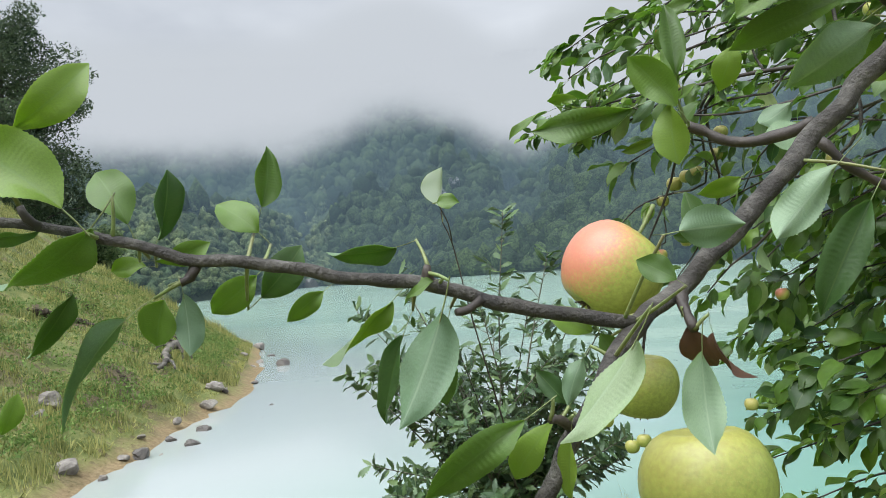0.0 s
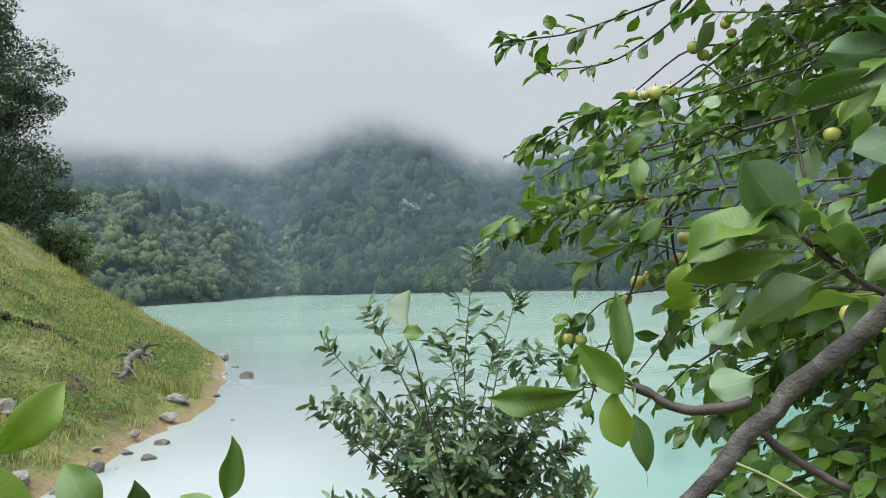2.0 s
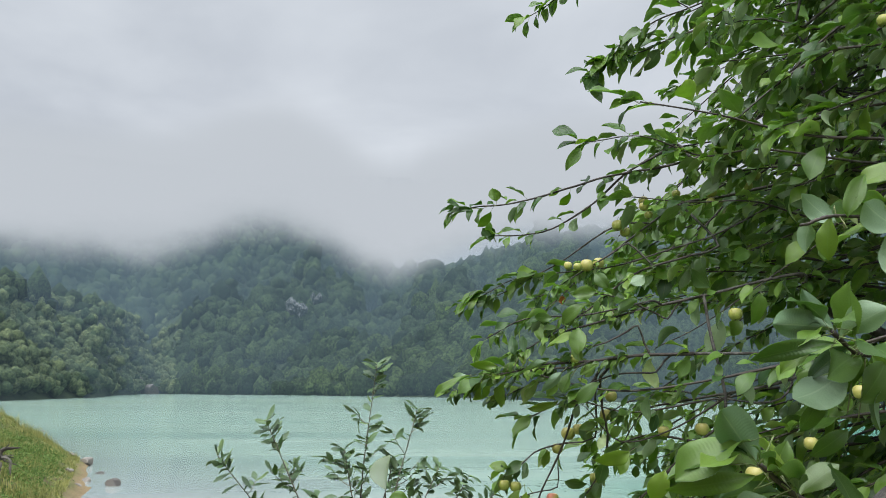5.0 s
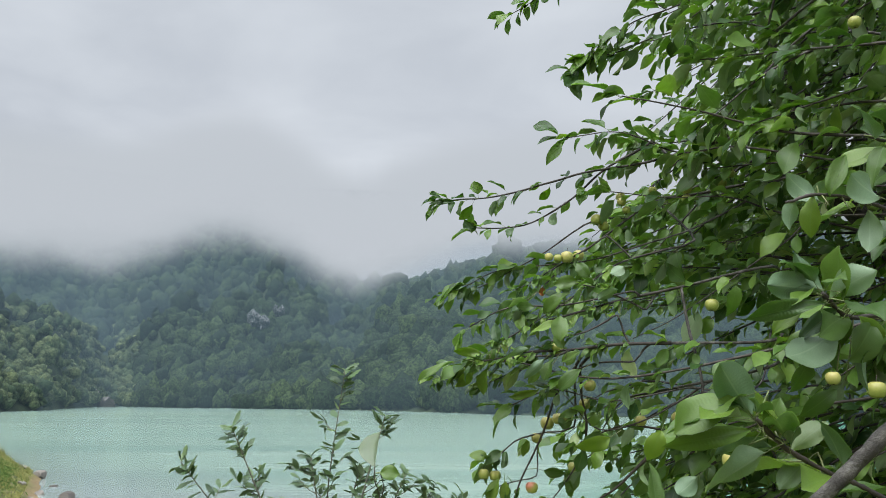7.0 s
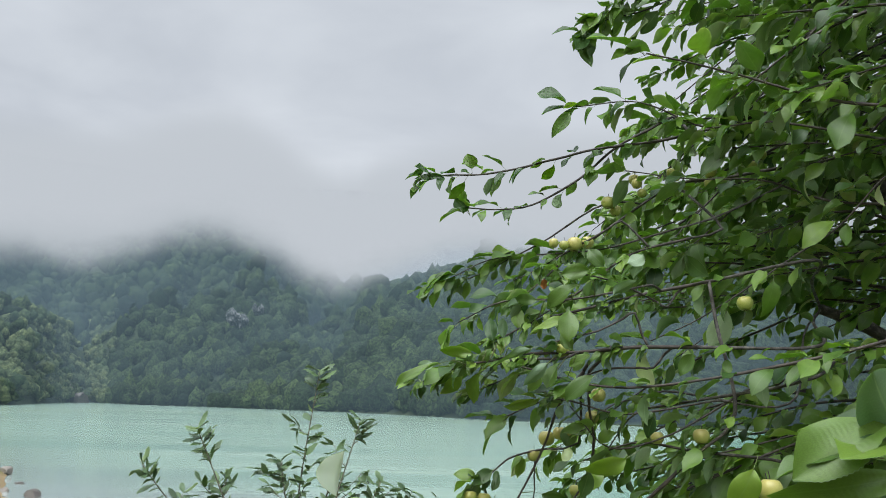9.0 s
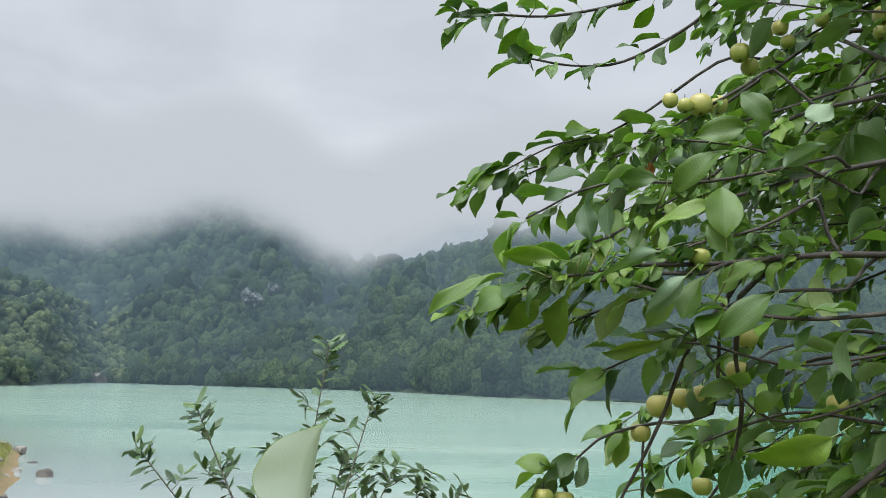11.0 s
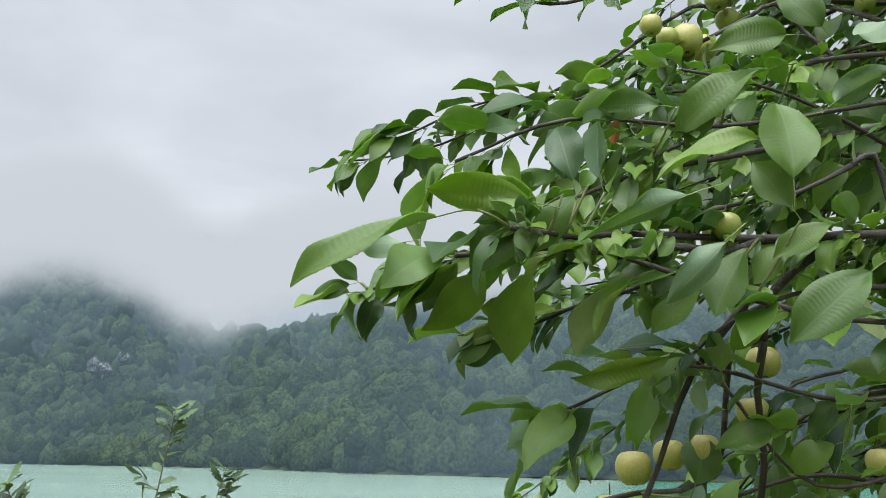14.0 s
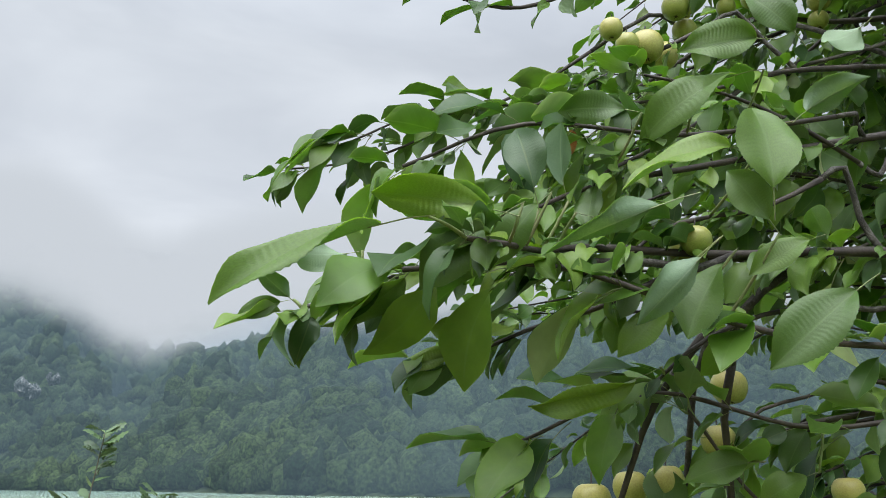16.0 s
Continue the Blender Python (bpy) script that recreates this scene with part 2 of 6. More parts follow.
def ground_material():
    """Mown, trampled turf that gives way to wet sand and mud at the waterline; woodland floor far off."""
    m, nt, b = material("ground")
    sep = nt.nodes.new("ShaderNodeSeparateXYZ")
    nt.links.new(nt.nodes.new("ShaderNodeTexCoord").outputs["Object"], sep.inputs[0])
    n1, n2, n3 = noise_tex(nt, 0.35, 6.0, 0.6), noise_tex(nt, 2.2, 6.0, 0.65), noise_tex(nt, 14.0, 5.0, 0.7)
    turf = ramp(nt, n2, [(0.32, (0.068, 0.098, 0.028)), (0.5, (0.155, 0.182, 0.056)), (0.68, (0.29, 0.27, 0.108))])
    soil = ramp(nt, n3, [(0.3, (0.06, 0.045, 0.028)), (0.7, (0.165, 0.125, 0.078))])
    bare = maths(nt, "GREATER_THAN", maths(nt, "ADD", maths(nt, "MULTIPLY", n1, 0.55), maths(nt, "MULTIPLY", n2, 0.5)), 0.57)
    for cx, cy, wide, deep in SCARS:
        off = node(nt, "ShaderNodeMapping", Location=(-cx / wide, -cy / deep, 0.0), Scale=(1 / wide, 1 / deep, 0.0))
        nt.links.new(nt.nodes.new("ShaderNodeTexCoord").outputs["Object"], off.inputs["Vector"])
        dist = nt.nodes.new("ShaderNodeVectorMath")
        dist.operation = "LENGTH"
        nt.links.new(off.outputs[0], dist.inputs[0])
        worn = maths(nt, "LESS_THAN", maths(nt, "ADD", dist.outputs["Value"], maths(nt, "MULTIPLY", maths(nt, "SUBTRACT", n2, 0.5), 2.2)), 1.0)
        bare = maths(nt, "MAXIMUM", bare, maths(nt, "MULTIPLY", worn, 1.3))
    col = mixed(nt, maths(nt, "MULTIPLY", bare, 0.7), turf, soil)
    col = mixed(nt, 0.6, col, ramp(nt, n3, [(0.3, (0.5, 0.5, 0.45)), (0.7, (1.0, 1.0, 1.0))]), "MULTIPLY")
    sand = ramp(nt, n3, [(0.3, (0.13, 0.092, 0.045)), (0.7, (0.30, 0.225, 0.125))])
    edge = node(nt, "ShaderNodeMapRange", From_Min=0.04, From_Max=0.20, To_Min=1.0, To_Max=0.0)
    nt.links.new(maths(nt, "ADD", sep.outputs["Z"], maths(nt, "MULTIPLY", maths(nt, "SUBTRACT", n2, 0.5), 0.5)), edge.inputs["Value"])
    col = mixed(nt, edge.outputs[0], col, sand)
    far = nt.nodes.new("ShaderNodeVectorMath")
    far.operation = "LENGTH"
    nt.links.new(nt.nodes.new("ShaderNodeTexCoord").outputs["Object"], far.inputs[0])
    wood = maths(nt, "GREATER_THAN", far.outputs["Value"], 75.0)
    col = mixed(nt, wood, col, ramp(nt, n1, [(0.3, (0.02, 0.035, 0.018)), (0.7, (0.05, 0.07, 0.03))]))
    nt.links.new(col, b.inputs["Base Color"])
    b.inputs["Roughness"].default_value = 0.9
    b.inputs["Specular IOR Level"].default_value = 0.25
    bump(nt, b, maths(nt, "ADD", n2, n3), 0.6, 0.06)
    return m


def water_material():
    """Milky turquoise lake water: rippled on the open lake, calm by the bank, where reflected sky is painted in as a
    paler colour.
    """
    m, nt, b = material("lake_water")
    sep = nt.nodes.new("ShaderNodeSeparateXYZ")
    nt.links.new(nt.nodes.new("ShaderNodeTexCoord").outputs["Object"], sep.inputs[0])
    n = noise_tex(nt, 0.02, 4.0, 0.6, stretch=(1.0, 2.5, 1.0))
    col = ramp(nt, n, [(0.3, (0.21, 0.315, 0.262)), (0.7, (0.30, 0.405, 0.342))])
    # Streaks paint the bright and dull bands of rippled reflection into the colour.
    streak = noise_tex(nt, 0.11, 4.0, 0.6, stretch=(0.16, 1.9, 1.0))
    col = mixed(nt, 1.0, col, ramp(nt, streak, [(0.34, (0.86, 0.90, 0.90)), (0.62, (1.20, 1.15, 1.14))]), "MULTIPLY")
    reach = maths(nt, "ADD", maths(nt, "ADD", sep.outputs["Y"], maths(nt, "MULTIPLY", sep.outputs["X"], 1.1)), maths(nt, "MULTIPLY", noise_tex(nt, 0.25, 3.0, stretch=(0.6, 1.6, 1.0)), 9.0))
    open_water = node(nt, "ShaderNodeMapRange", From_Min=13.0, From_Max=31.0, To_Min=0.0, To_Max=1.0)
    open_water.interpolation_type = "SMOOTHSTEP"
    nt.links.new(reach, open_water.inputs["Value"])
    # Pale grey by the bank paints the mirrored sky into the base colour.
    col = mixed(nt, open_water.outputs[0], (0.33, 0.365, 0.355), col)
    # Base colour turns to a darker teal towards the near right.
    deep = node(nt, "ShaderNodeMapRange", From_Min=-8.5, From_Max=-0.5, To_Min=0.0, To_Max=0.94)
    deep.interpolation_type = "SMOOTHSTEP"
    nt.links.new(maths(nt, "SUBTRACT", maths(nt, "MULTIPLY", sep.outputs["X"], 0.8), maths(nt, "MULTIPLY", sep.outputs["Y"], 0.5)), deep.inputs["Value"])
    col = mixed(nt, deep.outputs[0], col, (0.065, 0.215, 0.15))
    nt.links.new(col, b.inputs["Base Color"])
    nt.links.new(maths(nt, "ADD", maths(nt, "MULTIPLY", open_water.outputs[0], 0.13), 0.05), b.inputs["Roughness"])
    b.inputs["IOR"].default_value = 1.5
    fine = noise_tex(nt, 2.1, 3.0, 0.6, stretch=(0.9, 0.5, 1.0))
    wide = noise_tex(nt, 0.35, 3.0, 0.5, stretch=(0.3, 2.2, 1.0))
    gust = ramp(nt, noise_tex(nt, 0.03, 3.0, stretch=(0.3, 2.6, 1.0)), [(0.35, (0.35, 0.35, 0.35)), (0.6, (1.0, 1.0, 1.0))])
    height = maths(nt, "MULTIPLY", maths(nt, "ADD", maths(nt, "MULTIPLY", fine, 0.4), maths(nt, "MULTIPLY", wide, 0.45)), maths(nt, "MULTIPLY", gust, maths(nt, "ADD", maths(nt, "MULTIPLY", open_water.outputs[0], 0.88), 0.12)))
    bump(nt, b, height, 0.4, 0.09)
    return m


def mist_material(name, colour, top):
    """Cloud that hangs on the hills: thins out downwards by UV, with torn edges."""
    m, nt, b = material(name)
    nt.nodes.remove(b)
    uv = nt.nodes.new("ShaderNodeTexCoord").outputs["UV"]
    sep = nt.nodes.new("ShaderNodeSeparateXYZ")
    nt.links.new(uv, sep.inputs[0])
    torn = maths(nt, "MULTIPLY", maths(nt, "SUBTRACT", noise_tex(nt, 0.05, 6.0, 0.55, stretch=(1.0, 1.0, 1.7)), 0.5), 0.32)
    v = maths(nt, "ADD", sep.outputs["Y"], torn)
    low = node(nt, "ShaderNodeMapRange", From_Min=0.22, From_Max=0.50, To_Min=0.0, To_Max=1.0)
    low.interpolation_type = "SMOOTHERSTEP"
    nt.links.new(v, low.inputs["Value"])
    high = node(nt, "ShaderNodeMapRange", From_Min=0.72, From_Max=1.0, To_Min=1.0, To_Max=0.0)
    high.interpolation_type = "SMOOTHSTEP"
    nt.links.new(sep.outputs["Y"], high.inputs["Value"])
    alpha = maths(nt, "MULTIPLY", maths(nt, "MULTIPLY", low.outputs[0], high.outputs[0]), top)
    em = node(nt, "ShaderNodeEmission", Color=(*colour, 1), Strength=1.0)
    tp = nt.nodes.new("ShaderNodeBsdfTransparent")
    mx = nt.nodes.new("ShaderNodeMixShader")
    nt.links.new(alpha, mx.inputs[0])
    nt.links.new(tp.outputs[0], mx.inputs[1])
    nt.links.new(em.outputs[0], mx.inputs[2])
    nt.links.new(mx.outputs[0], nt.nodes["Material Output"].inputs["Surface"])
    return m


def haze_glow_material(amount, onset=None):
    """Even blue glow on a see-through sheet, painting thin haze between the lake and the hills; with an onset it sets
    in gradually along the shore.
    """
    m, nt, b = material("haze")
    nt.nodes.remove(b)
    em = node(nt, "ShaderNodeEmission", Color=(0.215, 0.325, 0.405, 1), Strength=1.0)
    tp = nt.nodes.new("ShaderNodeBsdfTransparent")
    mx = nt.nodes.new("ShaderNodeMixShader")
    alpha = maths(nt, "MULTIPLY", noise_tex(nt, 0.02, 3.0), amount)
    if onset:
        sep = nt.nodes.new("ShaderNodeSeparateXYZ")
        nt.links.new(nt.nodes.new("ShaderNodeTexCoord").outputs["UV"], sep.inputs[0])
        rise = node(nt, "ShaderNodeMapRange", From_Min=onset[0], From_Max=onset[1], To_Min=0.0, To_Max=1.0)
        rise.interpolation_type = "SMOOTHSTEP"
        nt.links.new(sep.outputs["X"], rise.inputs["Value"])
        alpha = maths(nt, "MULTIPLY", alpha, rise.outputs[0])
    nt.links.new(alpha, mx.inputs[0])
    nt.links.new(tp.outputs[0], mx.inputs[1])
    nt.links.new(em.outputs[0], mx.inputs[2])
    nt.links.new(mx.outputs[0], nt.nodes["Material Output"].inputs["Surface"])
    return m


def apple_material(name, base, blush, lean, amount):
    m, nt, b = material(name)
    n = noise_tex(nt, 40.0, 4.0)
    col = ramp(nt, noise_tex(nt, 22.0, 3.0), [(0.3, tuple(c * 0.7 for c in base)), (0.7, base)])
    sep = nt.nodes.new("ShaderNodeVectorMath")
    sep.operation = "DOT_PRODUCT"
    nt.links.new(nt.nodes.new("ShaderNodeNewGeometry").outputs["Normal"], sep.inputs[0])
    sep.inputs[1].default_value = lean
    red = node(nt, "ShaderNodeMapRange", From_Min=0.1, From_Max=0.75, To_Min=0.0, To_Max=amount)
    nt.links.new(maths(nt, "ADD", sep.outputs["Value"], maths(nt, "MULTIPLY", maths(nt, "SUBTRACT", n, 0.5), 1.1)), red.inputs["Value"])
    col = mixed(nt, red.outputs[0], col, blush)
    specks = noise_tex(nt, 320.0, 1.0)
    col = mixed(nt, maths(nt, "MULTIPLY", maths(nt, "GREATER_THAN", specks, 0.69), 0.4), col, (0.5, 0.45, 0.25))
    nt.links.new(col, b.inputs["Base Color"])
    b.inputs["Roughness"].default_value = 0.36
    b.inputs["Subsurface Weight"].default_value = 0.0
    return m


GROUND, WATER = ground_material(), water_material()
APPLE_GREEN = apple_material("apple_skin_green", (0.30, 0.36, 0.075), (0.50, 0.34, 0.11), (-0.4, -0.3, 0.8), 0.3)
APPLE_YELLOW = apple_material("apple_skin_yellow", (0.385, 0.415, 0.11), (0.55, 0.27, 0.11), (-0.5, -0.4, 0.7), 0.22)
APPLE_RED = apple_material("apple_skin_blushed", (0.40, 0.45, 0.095), (0.56, 0.13, 0.12), (-0.62, -0.30, 0.72), 0.78)
CALYX = plain("calyx", [(0.3, (0.05, 0.035, 0.02)), (0.7, (0.12, 0.09, 0.05))], 80.0)
# Much paler base than the other leaf backs, with hardly any mottling.
PALE_BACK = leaf_material("pale_leaf_back", (0.62, 0.70, 0.62), (0.66, 0.74, 0.66), (0.70, 0.77, 0.70), 0.6, 0.3, single=True, ripe=(1.0, 1.0, 1.0), clear_tint=(1.0, 1.05, 0.9), mottle=0.1)
DEAD_LEAF = plain("dead_leaf", [(0.3, (0.05, 0.025, 0.015)), (0.7, (0.16, 0.07, 0.035))], 40.0, 0.7)
ORANGE_LEAF = plain("autumn_leaf", [(0.3, (0.35, 0.10, 0.02)), (0.7, (0.55, 0.22, 0.04))], 40.0, 0.6)


# ---- mesh helpers ----
def mesh_from(name, verts, faces, mats, index=None, uv=None, smooth=True):
    me = bpy.data.meshes.new(name)
    me.from_pydata(verts if isinstance(verts, list) else verts.tolist(), [], faces if isinstance(faces, list) else faces.tolist())
    for m in mats:
        me.materials.append(m)
    if index is not None:
        me.polygons.foreach_set("material_index", np.asarray(index, dtype=np.int32))
    if uv is not None:
        layer = me.uv_layers.new(name="UVMap")
        loops = np.empty(len(me.loops), dtype=np.int32)
        me.loops.foreach_get("vertex_index", loops)
        layer.data.foreach_set("uv", np.asarray(uv, dtype=np.float32)[loops].ravel())
    me.polygons.foreach_set("use_smooth", np.full(len(me.polygons), smooth))
    me.update()
    return me


def part(name, me, parent, label="", kind=""):
    ob = new(name, me)
    ob.parent = parent
    if parent is not None:
        ob.matrix_parent_inverse = parent.matrix_world.inverted()
    return tagged(ob, label=label, kind=kind)


def empty(name, place, label, category, group="", kind=""):
    ob = new(name)
    ob.empty_display_size = 0.1
    ob.location = place
    ob.matrix_world = Matrix.Translation(place)
    return tagged(ob, label, category, group, kind)


class Pile:
    """Collects vertices and faces for one mesh."""

    def __init__(self):
        self.v, self.f, self.m, self.uv, self.n = [], [], [], [], 0

    def add(self, verts, faces, mat=0, uv=None):
        verts = np.asarray(verts, float)
        self.v.append(verts)
        self.uv.append(np.zeros((len(verts), 2)) if uv is None else uv)
        self.f += [[i + self.n for i in f] for f in faces]
        self.m += [mat] * len(faces) if isinstance(mat, int) else list(mat)
        self.n += len(verts)

    def mesh(self, name, mats, smooth=True):
        return mesh_from(name, np.concatenate(self.v), self.f, mats, self.m, np.concatenate(self.uv), smooth)


def spline(points, step):
    """Catmull-Rom through the points, resampled."""
    p = [np.array(q, float) for q in points]
    p = [2 * p[0] - p[1], *p, 2 * p[-1] - p[-2]]
    out = []
    for a, b, c, d in zip(p, p[1:], p[2:], p[3:]):
        n = max(2, int(np.linalg.norm(c - b) / step))
        for k in range(n):
            t = k / n
            out.append(0.5 * (2 * b + (c - a) * t + (2 * a - 5 * b + 4 * c - d) * t * t + (3 * b - a - 3 * c + d) * t**3))
    out.append(p[-2])
    return np.array(out)


def tube(pile, line, r0, r1, sides=7, rough=0.0, rng=None, mat=0):
    """A tapered, slightly knobbly tube along a line, closed at its tip."""
    n = len(line)
    tang = np.gradient(line, axis=0)
    tang /= np.linalg.norm(tang, axis=1)[:, None] + 1e-9
    ref = np.array([0.31, 0.22, 0.92])
    verts = []
    for i in range(n):
        a = np.cross(tang[i], ref)
        a /= np.linalg.norm(a) + 1e-9
        b = np.cross(tang[i], a)
        r = r0 + (r1 - r0) * i / max(1, n - 1)
        if rough and rng:
            r *= 1 + rough * rng.uniform(-1, 1)
        for k in range(sides):
            w = 2 * math.pi * k / sides
            verts.append(line[i] + r * (math.cos(w) * a + math.sin(w) * b))
    faces = []
    for i in range(n - 1):
        for k in range(sides):
            j = (k + 1) % sides
            faces.append([i * sides + k, i * sides + j, (i + 1) * sides + j, (i + 1) * sides + k])
    faces.append(list(range((n - 1) * sides, n * sides)))
    faces.append(list(range(sides - 1, -1, -1)))
    pile.add(verts, faces, mat)


def blob(rng, sub=2, lump=0.25, size=(1, 1, 1), freq=1.4):
    """A lumpy closed form: vertices and faces."""
    bm = bmesh.new()
    bmesh.ops.create_icosphere(bm, subdivisions=sub, radius=1.0)
    off = Vector((rng.uniform(-50, 50), rng.uniform(-50, 50), rng.uniform(-50, 50)))
    vs = []
    for v in bm.verts:
        k = 1 + lump * (noise.noise(v.co * freq + off) + 0.5 * noise.noise(v.co * freq * 2.7 + off))
        vs.append((v.co.x * k * size[0], v.co.y * k * size[1], v.co.z * k * size[2]))
    fs = [[v.index for v in f.verts] for f in bm.faces]
    bm.free()
    return np.array(vs), fs


# ---- the lake basin: bank, far shore and hills ----
def interp(x, table):
    return np.interp(x, [a for a, _ in table], [b for _, b in table])


FAR_SHORE = [(-180, 300), (-110, 300), (-70, 120), (-45, 115), (-25, 139), (-20, 165), (-16, 245), (-12, 215), (-3.5, 193), (5, 165), (11, 138), (25, 120), (45, 115), (70, 140), (110, 300), (180, 300)]
LOW_HILL = [(-180, 0), (-80, 4), (-40, 6.5), (-30, 6.1), (-26, 5.7), (-23.4, 5.3), (-20.5, 4.8), (-17, 3.9), (-15.5, 2.3), (-14, 0.6), (-13, 0), (180, 0)]
INNER_SHORE = [(-180, 300), (-110, 300), (-70, 270), (-25, 258), (-16, 240), (-12, 222), (-3.5, 193), (5, 165), (11, 138), (25, 120), (45, 115), (70, 140), (110, 300), (180, 300)]
MOUNTAIN = [(-180, 0), (-80, 5), (-40, 10.5), (-30, 10.5), (-20, 11.5), (-9, 14.2), (-4, 11.8), (0.8, 7.6), (6, 6.5), (40, 6), (80, 4), (180, 0)]
RIGHT_HILL = [(-180, 0), (-6, 0), (-4, 0.4), (-2, 2.6), (0.8, 5.8), (3, 7.3), (8, 8.9), (14, 10.3), (25, 11.6), (60, 12), (100, 4), (180, 0)]
BANK_LINE = [(-60, -3), (0, -4.5), (9.3, -5.5), (12.7, -5.7), (16.3, -6.1), (21.7, -7.9), (26.8, -9.6), (29.5, -11.5), (33, -15.2), (37, -16.5), (41, -22), (48, -60), (62, -120)]


def bank_height(x, y):
    left = interp(y, BANK_LINE) - x
    h = np.where(left > 0, 0.47 * left + 0.018 * left**2, 0.16 * left)
    return np.minimum(h, 7.5 + 0.08 * left)


def home_height(x, y):
    """The near bank on which the apple tree stands."""
    d = y - 7.4 + 0.12 * np.abs(x)
    return np.where(d < 0, -0.11 * d, -0.2 * d).clip(-6, 1.6)


def hill_height(az, r):
    z = -6 + 0 * r
    for table, shore, wide, base in ((LOW_HILL, FAR_SHORE, 60, 0), (RIGHT_HILL, FAR_SHORE, 140, 0), (MOUNTAIN, INNER_SHORE, 190, 25)):
        e, rs = interp(az, table), interp(az, shore)
        r0, rc = rs + base * (np.abs(az) < 60), rs + base + wide
        s = ((r - r0) / (rc - r0)).clip(-0.15, 1.0)
        top = np.tan(np.radians(e)) * rc + 2.5
        z = np.maximum(z, np.where(s > 0, top * np.abs(s) ** 0.85 * (1 + s * (1 - s) * (0.75 * np.sin(az * 0.8 + r * 0.02) + 0.5 * np.sin(az * 2.1 - r * 0.045 + 1.0))), 30 * s))
    return z


def ground_height(x, y):
    x, y = np.asarray(x, float), np.asarray(y, float)
    az, r = np.degrees(np.arctan2(x, y)), np.hypot(x, y)
    return np.maximum(np.maximum(hill_height(az, r), np.where(r < 90, bank_height(x, y), -6)), np.where(r < 40, home_height(x, y), -6))


def roughness_field(x, y):
    return np.array([noise.noise((a * 0.45, b * 0.45, 0)) * 0.16 + noise.noise((a * 1.7, b * 1.7, 5)) * 0.13 for a, b in zip(x.ravel(), y.ravel())]).reshape(x.shape)


def build_ground():
    az = np.concatenate([np.arange(-180, -50, 5.0), np.arange(-50, 45, 0.55), np.arange(45, 180.1, 5.0)])
    r = np.concatenate([[0.4, 0.9], np.geomspace(1.5, 46, 120), np.geomspace(48, 640, 90), [1200, 2500, 4500]])
    A, R = np.meshgrid(np.radians(az), r)
    X, Y = R * np.sin(A), R * np.cos(A)
    Z = ground_height(X, Y)
    near = R < 60
    Z[near] += (roughness_field(X[near], Y[near]) * np.clip(Z[near] * 2.5 + 0.5, 0.15, 1))
    n, k = len(r), len(az)
    verts = np.stack([X, Y, Z], -1).reshape(-1, 3)
    faces = [[i * k + j, i * k + j + 1, (i + 1) * k + j + 1, (i + 1) * k + j] for i in range(n - 1) for j in range(k - 1)]
    faces.append(list(range(k - 2, -1, -1)))
    ob = new("ground", mesh_from("ground", verts, faces, [GROUND]))
    tagged(ob, "grassy lake bank and wooded hills with a sandy shore", "ground", kind="structure")


build_ground()


def build_water():
    r = 4000.0
    rings = np.concatenate([[0.5], np.geomspace(3, r, 24)])
    verts, faces = [], []
    for a in rings:
        verts += [(a * math.sin(w), a * math.cos(w), 0.0) for w in np.linspace(0, 2 * math.pi, 72, endpoint=False)]
    for i in range(len(rings) - 1):
        faces += [[i * 72 + j, i * 72 + (j + 1) % 72, (i + 1) * 72 + (j + 1) % 72, (i + 1) * 72 + j] for j in range(72)]
    faces = [f[::-1] for f in faces] + [list(range(71, -1, -1))]
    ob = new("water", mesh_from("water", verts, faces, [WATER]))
    tagged(ob, "milky turquoise lake water with small ripples", "lake", kind="structure")


build_water()


# ---- low cloud on the hills ----
CLOUD_FOOT = [(-70, 8.5), (-35, 8.6), (-25, 8.6), (-16, 8.9), (-11, 11.0), (-8, 11.6), (-5, 10.4), (-2, 8.4), (0.8, 7.6), (3, 8.9), (8, 10.4), (14, 11.2), (30, 11.5), (70, 11)]


def build_mist(name, r, under, over, mat, label, foot=True):
    az = np.arange(-75, 75.1, 1.5)
    ev = np.linspace(0, 1, 12)
    verts, uv, faces = [], [], []
    for v in ev:
        for a in az:
            mid = interp(a, CLOUD_FOOT) if foot else 0.0
            e = radians(mid - under + (under + over) * v)
            verts.append((r * math.sin(radians(a)), r * math.cos(radians(a)), 2.5 + r * math.tan(e)))
            uv.append(((a + 75) / 150, v))
    k = len(az)
    faces = [[i * k + j, i * k + j + 1, (i + 1) * k + j + 1, (i + 1) * k + j] for i in range(len(ev) - 1) for j in range(k - 1)]
    ob = new(name, mesh_from(name, verts, faces, [mat], uv=uv))
    ob.visible_shadow = False
    tagged(ob, label, "mist", kind="structure")


build_mist("backdrop", 104.0, 5.0, 9.0, mist_material("cloud_front", (0.494, 0.538, 0.584), 0.97), "low grey cloud hanging over the wooded hills")
build_mist("backdrop", 98.0, 3.5, 10.0, mist_material("cloud_back", (0.543, 0.583, 0.633), 0.9), "torn wisps of low cloud over the hills")
# Glowing see-through shells; each paints a little more blue haze over the hills.
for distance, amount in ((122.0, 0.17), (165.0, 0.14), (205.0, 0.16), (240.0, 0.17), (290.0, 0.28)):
    build_mist("backdrop", distance, 0.5 + 65 / distance, 15.0, haze_glow_material(amount), "thin glowing blue sheet that paints haze between the lake and the hills", foot=False)

# Added glowing sheet that paints bluer haze over the right-hand slope.
build_mist("backdrop", 110.0, 1.1, 15.0, haze_glow_material(0.42, (0.47, 0.62)), "glowing blue sheet that paints haze over the nearer wooded slope", foot=False)


